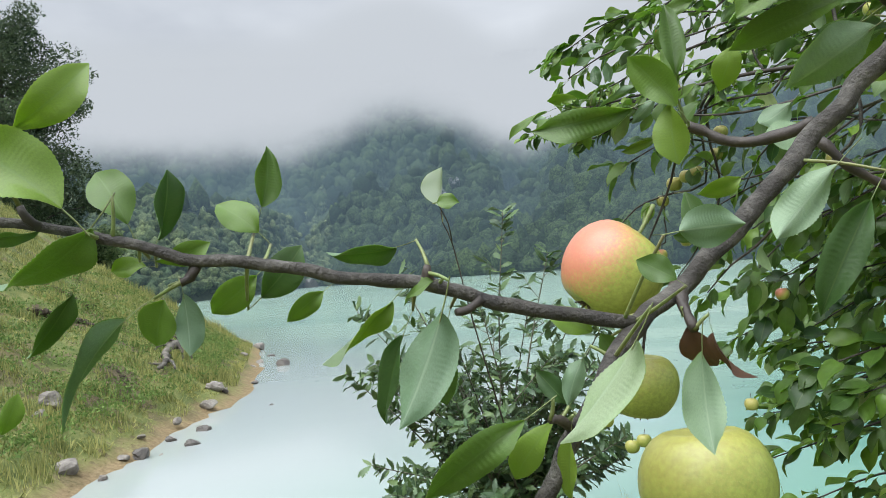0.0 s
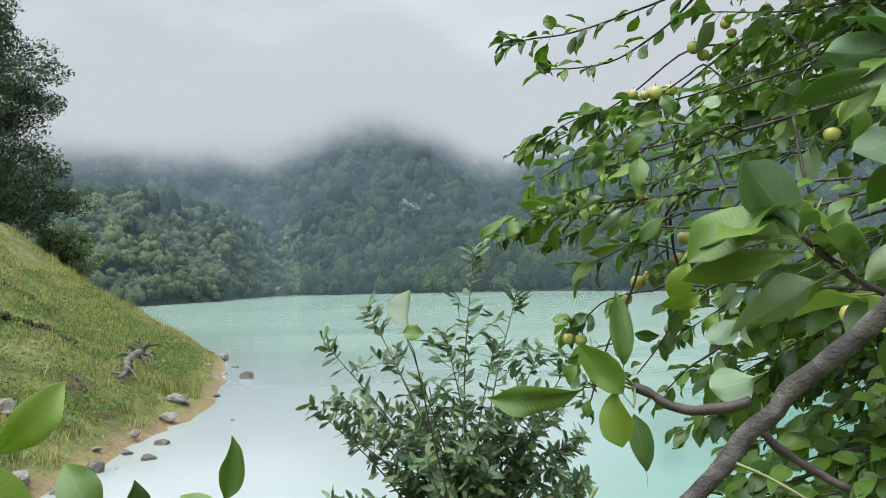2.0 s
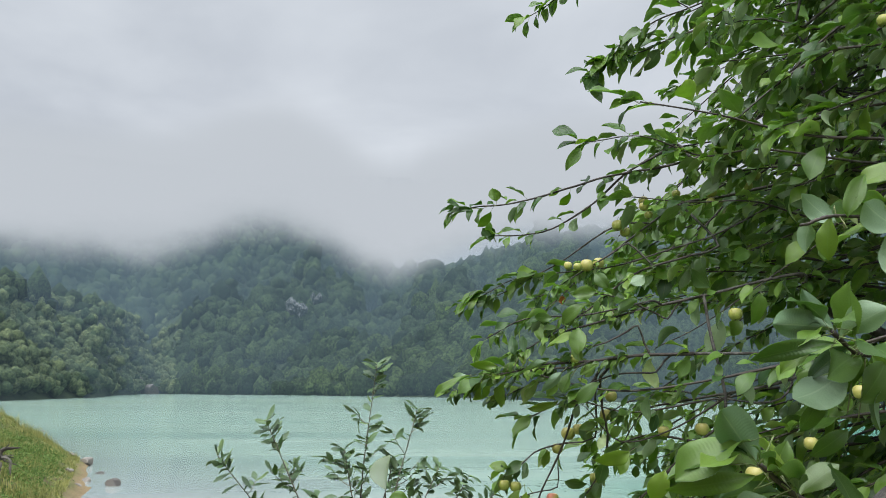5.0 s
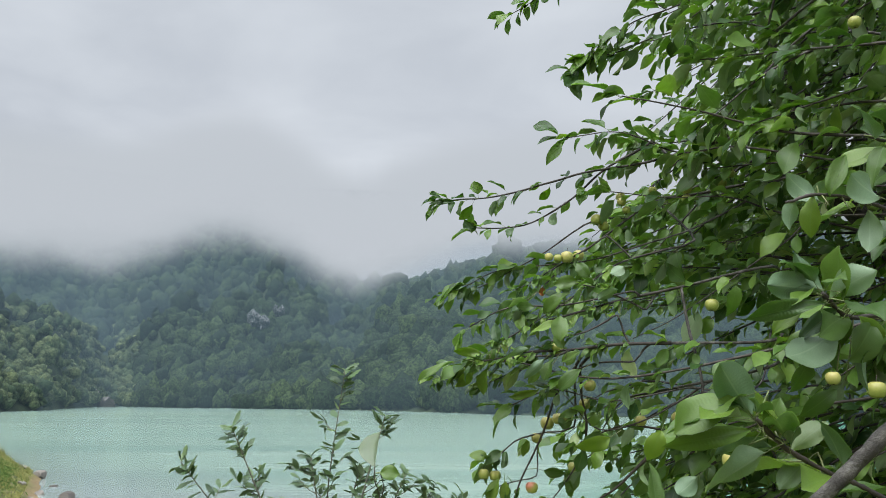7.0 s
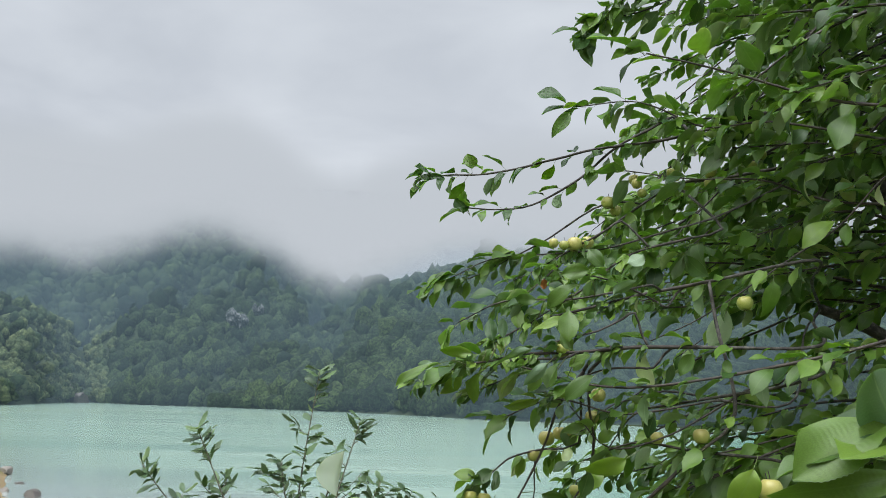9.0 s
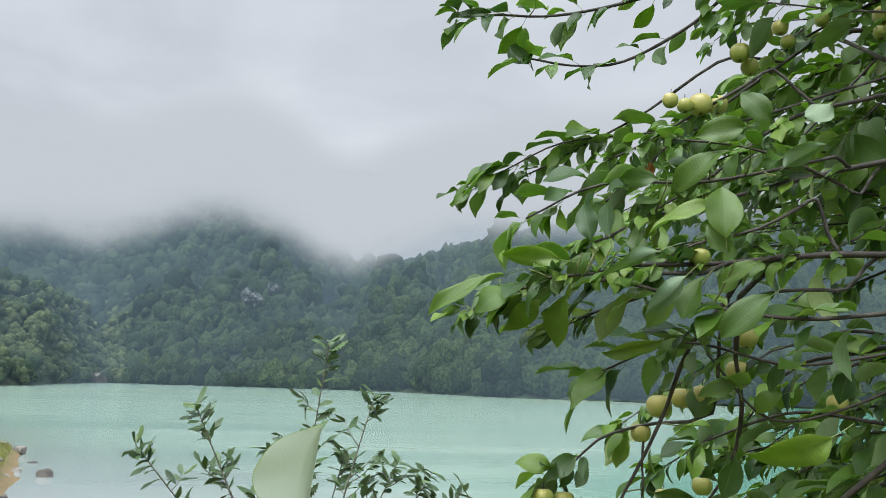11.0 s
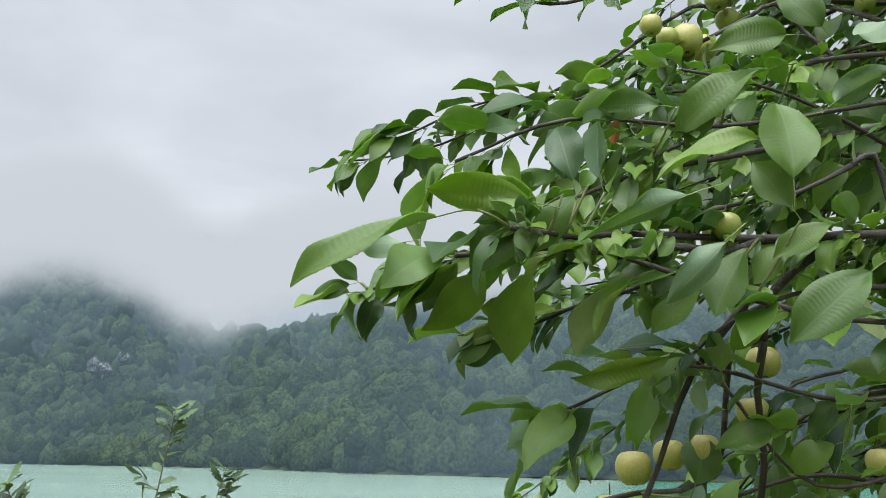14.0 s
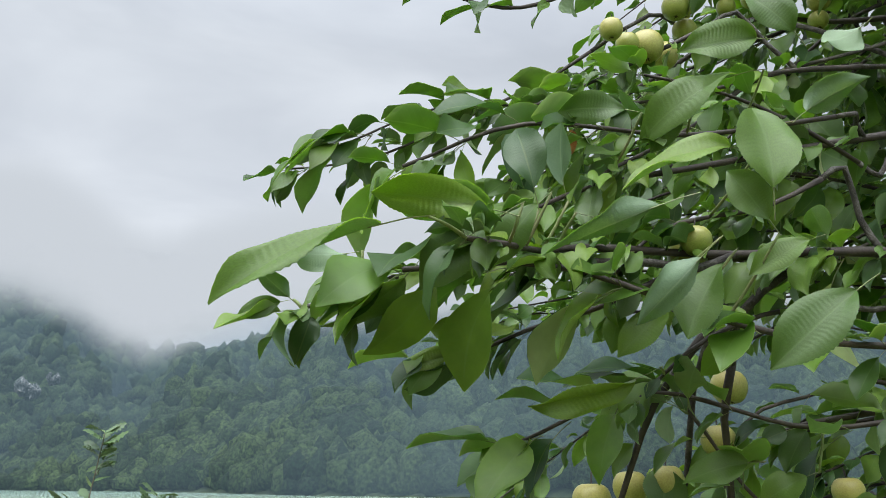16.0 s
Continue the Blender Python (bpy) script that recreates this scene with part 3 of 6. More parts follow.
# ---- woods on the far hills ----
def crown_units(count, seed, lobes, sub):
    """A few tree crowns of unit size, each of some lumpy lobes."""
    rng = random.Random(seed)
    units = []
    for _ in range(count):
        vs, fs, n = [], [], 0
        for k in range(lobes):
            v, f = blob(rng, sub, 0.6, (1, 1, 1.0), 1.9)
            if lobes > 1:
                a = rng.uniform(0, 6.28)
                d = rng.uniform(0.35, 0.6)
                v = v * rng.uniform(0.45, 0.7) + np.array((d * math.cos(a), d * math.sin(a), rng.uniform(-0.3, 0.6)))
            vs.append(v)
            fs.append(np.array(f) + n)
            n += len(v)
        units.append((np.concatenate(vs), np.concatenate(fs)))
    return units


def scatter_crowns(name, units, places, mat, label, category):
    """All crowns in one mesh: places of (x, y, z, width, height)."""
    rng = random.Random(len(places))
    vs, fs, n = [], [], 0
    for x, y, z, w, h in places:
        v, f = units[rng.randrange(len(units))]
        a = rng.uniform(0, 6.28)
        c, s = math.cos(a), math.sin(a)
        p = np.stack([(v[:, 0] * c - v[:, 1] * s) * w + x, (v[:, 0] * s + v[:, 1] * c) * w + y, v[:, 2] * h + z], -1)
        vs.append(p)
        fs.append(f + n)
        n += len(v)
    v, f = np.concatenate(vs), np.concatenate(fs)
    me = bpy.data.meshes.new(name)
    me.vertices.add(len(v))
    me.vertices.foreach_set("co", v.astype(np.float32).ravel())
    me.loops.add(len(f) * 3)
    me.loops.foreach_set("vertex_index", f.astype(np.int32).ravel())
    me.polygons.add(len(f))
    me.polygons.foreach_set("loop_start", np.arange(0, 3 * len(f), 3, dtype=np.int32))
    me.materials.append(mat)
    me.polygons.foreach_set("use_smooth", np.full(len(f), True))
    me.update(calc_edges=True)
    me.validate()
    ob = new(name, me)
    return tagged(ob, label, category, kind="stuff")


def build_woods():
    rng = random.Random(4)
    units, small = crown_units(9, 11, 4, 1), crown_units(24, 13, 1, 1)
    far, near = [], []
    for _ in range(21000):
        az = rng.uniform(-42, 60)
        rs = float(interp(az, FAR_SHORE))
        r = rs + 1.0 + (float(interp(az, INNER_SHORE)) + 225 - rs) * rng.random() ** 1.1
        x, y = r * math.sin(radians(az)), r * math.cos(radians(az))
        z = float(ground_height(x, y))
        if z < 0.2 or (z - 2.5) / r > math.tan(radians(float(interp(az, CLOUD_FOOT)) + 4)):
            continue
        if float(interp(az, LOW_HILL)) > 0.8 and r < rs + 50 + 30 * rng.random():
            if rng.random() < 0.85:
                w = rng.uniform(1.1, 2.6)
                near.append((x, y, z + w * rng.uniform(0.2, 0.8), w, w * rng.uniform(0.85, 1.25)))
        else:
            w = 1.0 + 2.3 * rng.random() ** 1.2
            far.append((x, y, z + w * rng.uniform(0.3, 1.1), w, w * rng.uniform(0.9, 1.6)))
    for k in range(640):
        az = -46 + 110 * (k + rng.random()) / 640
        r = float(interp(az, FAR_SHORE)) + rng.uniform(0.3, 5.0)
        x, y = r * math.sin(radians(az)), r * math.cos(radians(az))
        w = rng.uniform(1.2, 2.4)
        (near if az < -14.5 else far).append((x, y, max(0.0, float(ground_height(x, y))) + w * 0.6, w, w * rng.uniform(0.8, 1.1)))
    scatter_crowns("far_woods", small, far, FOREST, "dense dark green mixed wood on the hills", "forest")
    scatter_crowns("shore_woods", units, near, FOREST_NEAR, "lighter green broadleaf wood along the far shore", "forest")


build_woods()


# ---- leaves ----
def leaf_form(rows, curl, fold, twist, tooth, lobes=0.0, wave=0.0, petiole=True, bend=0.0, across=5, flare=1.6):
    """A leaf of unit length along +y, face up, half a unit of width each side of x = 0: two skins and a stalk."""
    cols = np.linspace(-1.0, 1.0, across)
    verts, uv = [], []
    for layer in (0, 1):
        for i in range(rows + 1):
            s = i / rows
            w = 0.5 * min(math.sin(math.pi * s**0.94) ** 0.72 if 0 < s < 1 else 0.0, 0.06 + 3.4 * s, 0.02 + 3.3 * (1 - s)) if 0 < s < 1 else 0.012
            if 0 < i < rows:
                w *= 1 + tooth * (-1) ** i
                if lobes:
                    w *= 1 + lobes * (-1) ** i
            for u in cols:
                x = u * w + bend * s * s
                z = fold * abs(u * w) - flare * fold * (u * w) ** 2 - curl * s * s + twist * u * w * (s - 0.3) * 2 + wave * math.sin(s * 14 + u * 2) * abs(u)
                y = s - 0.25 * curl * s * s
                verts.append((x, y, z - 0.009 * layer))
                uv.append((0.5 + u * 0.5, s))
    faces, mats = [], []
    for layer in (0, 1):
        o = layer * (rows + 1) * across
        for i in range(rows):
            for j in range(across - 1):
                q = [o + i * across + j, o + i * across + j + 1, o + (i + 1) * across + j + 1, o + (i + 1) * across + j]
                faces.append(q if layer == 0 else [q[0], q[3], q[2], q[1]])
                mats.append(layer)
    if petiole:
        n = len(verts)
        for y, z in ((0.08, -0.004), (-0.14, -0.02), (-0.3, -0.07)):
            for k in range(3):
                verts.append((0.016 * math.cos(2.1 * k), y, z + 0.008 * math.sin(2.1 * k)))
                uv.append((0.5, 0.5))
        for i in range(2):
            for k in range(3):
                faces.append([n + i * 3 + k, n + i * 3 + (k + 1) % 3, n + (i + 1) * 3 + (k + 1) % 3, n + (i + 1) * 3 + k])
                mats.append(2)
    return np.array(verts), faces, mats, np.array(uv)


LEAF_SHAPES = ((0.26, 0.75, 0.3, 0.03, 0.06), (0.42, 0.85, -0.4, 0.04, -0.1), (0.58, 0.6, 0.5, 0.05, 0.14), (0.30, 1.1, -0.2, 0.03, -0.05), (0.16, 0.8, 0.6, 0.04, -0.16), (0.72, 0.8, -0.5, 0.06, 0.1))
FINE_LEAVES = [leaf_form(44, c, f, t, 0.02, wave=w * 0.4, bend=e) for c, f, t, w, e in LEAF_SHAPES]
COARSE_LEAVES = [leaf_form(8, c, f, t, 0.0, bend=e, across=3) for c, f, t, w, e in LEAF_SHAPES]
LEAF_MESHES = [mesh_from("leaf", v, f, [LEAF_TOP_ONE, LEAF_BACK_ONE, PETIOLE], m, uv) for v, f, m, uv in FINE_LEAVES]
DEAD_MESH = mesh_from("dead_leaf", *FINE_LEAVES[5][:2], [DEAD_LEAF, DEAD_LEAF, PETIOLE], FINE_LEAVES[5][2], FINE_LEAVES[5][3])
AUTUMN_MESH = mesh_from("autumn_leaf", *FINE_LEAVES[1][:2], [ORANGE_LEAF, ORANGE_LEAF, PETIOLE], FINE_LEAVES[1][2], FINE_LEAVES[1][3])
FOLDED = leaf_form(38, 0.10, 0.95, 0.12, 0.008, wave=0.012, bend=0.10, across=9, flare=0.35)
PALE_MESH = mesh_from("pale_leaf", *FOLDED[:2], [LEAF_TOP_ONE, PALE_BACK, PETIOLE], FOLDED[2], FOLDED[3])
FRESH, DEAD, AUTUMN, PALE = 0, 1, 2, 3


def leaf_frame(base, tip, width, normal):
    """The pose of a unit leaf from base to tip."""
    y = Vector(tip) - Vector(base)
    length = y.length
    y.normalize()
    z = Vector(normal)
    z = (z - z.dot(y) * y).normalized()
    x = y.cross(z)
    m = Matrix.Identity(4)
    for i in range(3):
        m[i][0], m[i][1], m[i][2], m[i][3] = x[i] * width, y[i] * length, z[i] * (0.5 * (width + length)), base[i]
    return m


def joined_leaves(name, forms, frames, mats, parent, label, rng):
    """All the remaining leaves of a plant in one mesh."""
    groups = {}
    for m in frames:
        groups.setdefault(rng.randrange(len(forms)), []).append(np.array(m))
    vs, fs, ms, us, n = [], [], [], [], 0
    for k, items in groups.items():
        v, f, mi, uv = forms[k]
        M = np.stack(items)
        p = np.einsum("nij,vj->nvi", M[:, :3, :3], v) + M[:, None, :3, 3]
        f = np.array(f)
        vs.append(p.reshape(-1, 3))
        fs.append((f[None] + (np.arange(len(items)) * len(v))[:, None, None] + n).reshape(-1, 4))
        ms.append(np.tile(mi, len(items)))
        us.append(np.tile(uv, (len(items), 1)))
        n += len(items) * len(v)
    me = mesh_from(name, np.concatenate(vs), np.concatenate(fs), mats, np.concatenate(ms), np.concatenate(us))
    return part(name, me, parent, label, "stuff")


# ---- the apple tree ----
TREE_BASE = (1.75, 1.55, 0.62)
apple_tree = empty("apple_tree", TREE_BASE, "apple tree with grey bark, serrated green leaves and fruit", "tree")
tree_rng = random.Random(21)
scaffold = []
crown_twigs = []
loose_leaves = []
wood = []


def limb_mesh(name, points, r0, r1, mat, sides=8, step=0.012, rough=0.09, label=""):
    p = Pile()
    line = spline(points, step)
    line = line + np.array([[noise.noise((k * 0.31, len(scaffold), j)) * r0 * 0.35 for j in range(3)] for k in range(len(line))])
    tube(p, line, r0, r1, sides, rough, tree_rng)
    part(name, p.mesh(name, [mat]), apple_tree, label)
    return line


def big_limb(points, r0, r1):
    scaffold.append(limb_mesh("branch", points, r0, r1, BARK, 12, 0.05, 0.05))


def connect(p, r, ahead):
    """A branch that carries on backwards from the start of a twig and joins the nearest limb or older twig."""
    p = np.array(p)
    spots = np.concatenate(scaffold + [w[: len(w) // 2] for w in crown_twigs])
    away = spots - p
    cost = np.linalg.norm(away * (1.0, 1.0, 2.2), axis=1) + np.where(away[:, 1] < -0.2, 1.5, 0.0) + np.where(away[:, 0] < 0.04, 0.8, 0.0)
    q = spots[cost.argmin()]
    d = float(np.linalg.norm(q - p))
    if d > 0.02:
        back = p - np.array(ahead)
        back = back / (np.linalg.norm(back) + 1e-9)
        near = p + back * (0.35 * d)
        mid = 0.45 * near + 0.55 * q + np.array([0, tree_rng.uniform(0, 0.1), tree_rng.uniform(-0.08, 0.1)]) * d
        line = limb_mesh("branch", [q, mid, near, p], min(r * 1.15, 0.0036), min(r, 0.003), BARK, 7, 0.03)
        if d > 0.25:
            leafy(line, 0.05, int(1e4 * d), 0.45, loose_leaves, start=0.35)


limb_mesh("trunk", [(1.78, 1.5, 0.2), TREE_BASE, (1.72, 1.6, 1.1), (1.62, 1.62, 1.7), (1.6, 1.6, 2.3)], 0.13, 0.085, BARK, 16, 0.06, 0.06)
big_limb([(1.62, 1.62, 1.75), (1.3, 1.3, 2.35), (0.95, 1.0, 2.8), (0.62, 0.8, 2.72)], 0.035, 0.0102)
big_limb([(1.6, 1.6, 2.3), (1.35, 1.8, 2.75), (1.2, 2.0, 3.1), (1.15, 2.15, 3.6)], 0.05, 0.012)
big_limb([(1.6, 1.62, 2.1), (1.35, 1.75, 2.45), (1.15, 1.85, 2.62), (1.0, 1.9, 2.7)], 0.035, 0.012)
big_limb([(1.62, 1.62, 1.7), (1.35, 1.9, 1.95), (1.15, 2.0, 2.1), (1.0, 2.0, 2.15)], 0.03, 0.01)
big_limb([(1.6, 1.6, 2.3), (1.6, 1.6, 3.0), (1.65, 1.7, 3.7), (1.7, 1.9, 4.3)], 0.055, 0.02)


def limb(points, r0, r1):
    wood.append(limb_mesh("branch", points, r0, r1, BARK, 14, 0.006, 0.07, "smooth grey-brown limb with lenticels"))


def side_branch(points, r0, r1):
    wood.append(limb_mesh("branch", points, r0, r1, BARK, 12, 0.005, 0.08))


def spur(points, r0, r1):
    wood.append(limb_mesh("spur", points, r0, r1, TWIG, 9, 0.004, 0.2))


def shoot(points, r0, r1):
    wood.append(limb_mesh("shoot", points, r0, r1, TWIG, 6, 0.01, 0.08))


def leaf_at(base, tip, width, normal, state=FRESH, form=None):
    me = DEAD_MESH if state == DEAD else AUTUMN_MESH if state == AUTUMN else PALE_MESH if state == PALE else LEAF_MESHES[tree_rng.randrange(5) if form is None else form]
    ob = part("leaf", me, apple_tree, "withered brown leaf" if state == DEAD else "orange leaf" if state == AUTUMN else "pale underside" if state == PALE else "")
    pose_of = leaf_frame(base, tip, width * (1.0 if state == PALE else 0.9), normal)
    ob.matrix_world = pose_of
    end = np.array(pose_of @ Vector((0, -0.28, -0.065)))
    spots = np.concatenate(wood)
    d = np.linalg.norm(spots - end, axis=1)
    if 0.004 < d.min() < 0.065:
        foot = spots[d.argmin()]
        way = np.array(pose_of.to_3x3() @ Vector((0, -1, 0))) * 0.3
        p = Pile()
        tube(p, spline([end - way * 0.05, 0.5 * (end + foot) + way * min(0.12, d.min()), foot], 0.006), 0.0007, 0.0011, 5)
        part("petiole", p.mesh("petiole", [PETIOLE]), ob).matrix_parent_inverse = pose_of.inverted()


def sprout(rng, p, tangent, size, count, store):
    """A spur's rosette of leaves."""
    p, t = Vector(p), Vector(tangent).normalized()
    turn = rng.uniform(0, 6.28)
    a = t.cross(Vector((0.1, 0.2, 1.0))).normalized()
    b = a.cross(t)
    for k in range(count):
        w = turn + 2.4 * k + rng.gauss(0, 0.3)
        out = a * math.cos(w) + b * (0.75 * math.sin(w))
        d = out * 0.8 + t * rng.uniform(0.45, 1.5) + Vector((0, 0, rng.gauss(-0.16, 0.3)))
        d.normalize()
        up = Vector((rng.gauss(0, 0.42), rng.gauss(-0.1, 0.42), 1.0))
        n = up - up.dot(d) * d
        if n.length < 0.2:
            n = Vector((rng.gauss(0, 1), rng.gauss(0, 1), 0.2))
        length = size * rng.uniform(0.55, 1.2)
        base = p + d * (0.3 * length)
        store.append(leaf_frame(base, base + d * length, length * rng.uniform(0.42, 0.58), n))


def leafy(line, size, seed, dens, store, gap=0.042, start=0.18):
    rng = random.Random(seed)
    far = np.concatenate([[0], np.cumsum(np.linalg.norm(np.diff(line, axis=0), axis=1))])
    s = far[-1] * start
    while s < far[-1]:
        k = min(len(line) - 2, int(np.searchsorted(far, s)))
        sprout(rng, line[k], line[k + 1] - line[k - 1] if k else line[1] - line[0], size, 1 + int(0.4 + rng.random() * 2.7 * dens), store)
        s += gap / dens * rng.uniform(0.6, 1.4)
    sprout(rng, line[-1], line[-1] - line[-3], size, 4, store)


def twig(points, r0, r1, size, seed, dens):
    connect(points[0], r0, points[1])
    line = limb_mesh("twig", points, r0, r1, TWIG, 6, 0.02, 0.12)
    wood.append(line)
    crown_twigs.append(line)
    leafy(line, size, seed, dens, loose_leaves)


def apple_profile(rng):
    """A fruit of unit width: the skin is turned about z with a hollow at both ends."""
    bm = bmesh.new()
    rows, cols = 18, 24
    rings = []
    squat = rng.uniform(0.93, 1.03)
    for i in range(rows + 1):
        a = math.pi * i / rows
        r = 0.5 * math.sin(a) ** 0.86 * (1 + 0.05 * math.cos(a))
        z = 0.5 * squat * math.cos(a) - 0.13 * math.exp(-((a / 0.36) ** 2)) + 0.09 * math.exp(-(((math.pi - a) / 0.3) ** 2))
        rings.append([bm.verts.new((max(r, 0.004) * math.cos(2 * math.pi * k / cols) * (1 + 0.025 * math.cos(5 * 2 * math.pi * k / cols) * (i / rows)), max(r, 0.004) * math.sin(2 * math.pi * k / cols), z)) for k in range(cols)])
    for a, b in zip(rings, rings[1:]):
        for k in range(cols):
            bm.faces.new((a[k], b[k], b[(k + 1) % cols], a[(k + 1) % cols]))
    for f in bm.faces:
        f.smooth = True
    me = bpy.data.meshes.new("skin")
    bm.to_mesh(me)
    bm.free()
    return me


def build_apple_kinds():
    rng = random.Random(8)
    kinds = {}
    for mat in (APPLE_GREEN, APPLE_YELLOW, APPLE_RED):
        me = apple_profile(rng)
        me.materials.append(mat)
        p = Pile()
        tube(p, spline([(0, 0, 0.32), (0.02, 0.01, 0.52), (0.07, 0.03, 0.78)], 0.06), 0.018, 0.024, 7, 0.05, rng)
        stem = p.mesh("stem", [PETIOLE if mat is APPLE_RED else TWIG])
        p = Pile()
        for k in range(5):
            w = 2 * math.pi * k / 5
            c, s = math.cos(w), math.sin(w)
            tube(p, np.array([(0.015 * c, 0.015 * s, -0.37), (0.05 * c, 0.05 * s, -0.43), (0.10 * c, 0.10 * s, -0.465)]), 0.022, 0.006, 5)
        kinds[mat.name] = (me, stem, p.mesh("calyx", [CALYX]))
    return kinds


APPLE_KINDS = build_apple_kinds()
APPLE_LABELS = {APPLE_GREEN.name: "pale green unripe apple hanging from a twig", APPLE_YELLOW.name: "small yellow-green apple hanging from a twig", APPLE_RED.name: "yellow-green apple with a pink-red blushed cheek"}


def apple(place, width, axis, skin):
    me, stem, calyx = APPLE_KINDS[skin.name]
    turn = Vector(axis).to_track_quat("Z", "Y").to_matrix().to_4x4()
    ob = tagged(new("apple"), APPLE_LABELS[skin.name], "apple", "apples on the tree")
    ob.empty_display_size = 0.02
    ob.matrix_world = Matrix.Translation(place) @ turn @ Matrix.Rotation(tree_rng.uniform(0, 6.28), 4, "Z") @ Matrix.Diagonal((width, width, width, 1))
    for name, data in (("skin", me), ("stem", stem), ("calyx", calyx)):
        part(name, data, ob).matrix_parent_inverse = Matrix.Identity(4)


# the near limb, its side branch and spurs
limb([(0.620, 0.800, 2.720), (0.500, 0.600, 2.680), (0.400, 0.490, 2.600), (0.340, 0.467, 2.538), (0.292, 0.483, 2.484), (0.245, 0.501, 2.429), (0.203, 0.524, 2.379), (0.160, 0.541, 2.337), (0.116, 0.537, 2.292), (0.069, 0.523, 2.249), (0.037, 0.495, 2.230), (0.016, 0.478, 2.202), (-0.010, 0.471, 2.160), (-0.029, 0.470, 2.119)], 0.0090, 0.0040)
side_branch([(0.037, 0.495, 2.232), (0.001, 0.487, 2.240), (-0.032, 0.480, 2.249), (-0.055, 0.474, 2.258), (-0.071, 0.469, 2.261), (-0.093, 0.463, 2.264), (-0.126, 0.456, 2.273), (-0.152, 0.450, 2.276), (-0.169, 0.445, 2.282), (-0.191, 0.439, 2.289), (-0.215, 0.433, 2.296), (-0.262, 0.424, 2.303)], 0.0036, 0.0021)
spur([(0.156, 0.581, 2.331), (0.139, 0.589, 2.325), (0.116, 0.597, 2.325), (0.091, 0.603, 2.338)], 0.0036, 0.0030)
spur([(0.062, 0.522, 2.247), (0.063, 0.507, 2.236), (0.065, 0.498, 2.227)], 0.0034, 0.0024)
spur([(0.156, 0.576, 2.319), (0.168, 0.573, 2.304), (0.188, 0.575, 2.291), (0.205, 0.567, 2.281)], 0.0030, 0.0025)
spur([(-0.055, 0.474, 2.258), (-0.055, 0.471, 2.263), (-0.054, 0.471, 2.266)], 0.0028, 0.0018)
spur([(-0.153, 0.452, 2.276), (-0.156, 0.449, 2.269), (-0.159, 0.447, 2.267)], 0.0025, 0.0018)
spur([(-0.032, 0.479, 2.249), (-0.038, 0.476, 2.245), (-0.043, 0.472, 2.244)], 0.0025, 0.0018)
spur([(-0.213, 0.433, 2.295), (-0.217, 0.430, 2.299), (-0.219, 0.429, 2.304)], 0.0022, 0.0018)
spur([(0.004, 0.474, 2.189), (-0.001, 0.466, 2.195), (-0.005, 0.461, 2.196)], 0.0025, 0.0018)

# large leaves on the near limb
leaf_at((-0.219, 0.428, 2.337), (-0.181, 0.432, 2.361), 0.020, (0.42, -0.70, -0.58))
leaf_at((-0.196, 0.422, 2.301), (-0.231, 0.417, 2.337), 0.032, (0.52, -0.74, 0.42))
leaf_at((-0.190, 0.463, 2.296), (-0.204, 0.460, 2.330), 0.022, (0.64, -0.75, 0.19))
leaf_at((-0.172, 0.455, 2.287), (-0.160, 0.455, 2.318), 0.018, (0.92, -0.19, -0.35))
leaf_at((-0.134, 0.479, 2.288), (-0.154, 0.477, 2.309), 0.019, (0.35, -0.91, 0.21))
leaf_at((-0.135, 0.489, 2.301), (-0.124, 0.489, 2.332), 0.017, (0.64, -0.73, -0.22))
leaf_at((-0.190, 0.433, 2.293), (-0.229, 0.429, 2.251), 0.028, (0.65, -0.51, -0.56))
leaf_at((-0.206, 0.442, 2.266), (-0.226, 0.440, 2.234), 0.015, (0.74, -0.50, -0.44))
leaf_at((-0.189, 0.454, 2.253), (-0.236, 0.450, 2.216), 0.019, (-0.58, 0.43, 0.69))
leaf_at((-0.176, 0.465, 2.260), (-0.185, 0.465, 2.237), 0.021, (0.11, -0.99, -0.02))
leaf_at((-0.167, 0.466, 2.262), (-0.164, 0.467, 2.232), 0.015, (0.04, 1.00, 0.04))
leaf_at((-0.140, 0.489, 2.268), (-0.165, 0.487, 2.248), 0.018, (0.21, -0.96, -0.16))
leaf_at((-0.142, 0.499, 2.257), (-0.117, 0.502, 2.279), 0.020, (0.37, -0.87, -0.33))
leaf_at((-0.106, 0.483, 2.258), (-0.126, 0.481, 2.245), 0.012, (0.25, -0.94, -0.24))
leaf_at((-0.070, 0.487, 2.276), (-0.105, 0.483, 2.270), 0.019, (0.19, -0.62, -0.76))
leaf_at((-0.052, 0.469, 2.259), (-0.069, 0.467, 2.253), 0.011, (-0.19, -0.69, 0.70))
leaf_at((-0.074, 0.487, 2.251), (-0.110, 0.484, 2.220), 0.016, (0.55, -0.60, -0.58))
leaf_at((-0.048, 0.460, 2.245), (-0.066, 0.459, 2.193), 0.028, (0.20, 0.98, -0.08))
leaf_at((-0.069, 0.478, 2.235), (-0.086, 0.477, 2.192), 0.014, (-0.38, -0.91, 0.17))
leaf_at((-0.050, 0.490, 2.236), (-0.057, 0.490, 2.199), 0.015, (-0.53, -0.84, 0.09))
leaf_at((-0.174, 0.455, 2.278), (-0.148, 0.458, 2.281), 0.011, (0.14, -0.68, -0.72))
leaf_at((-0.016, 0.454, 2.198), (-0.064, 0.450, 2.168), 0.019, (0.05, -1.00, 0.07))
leaf_at((-0.004, 0.466, 2.194), (-0.030, 0.464, 2.168), 0.014, (-0.32, -0.86, 0.39))
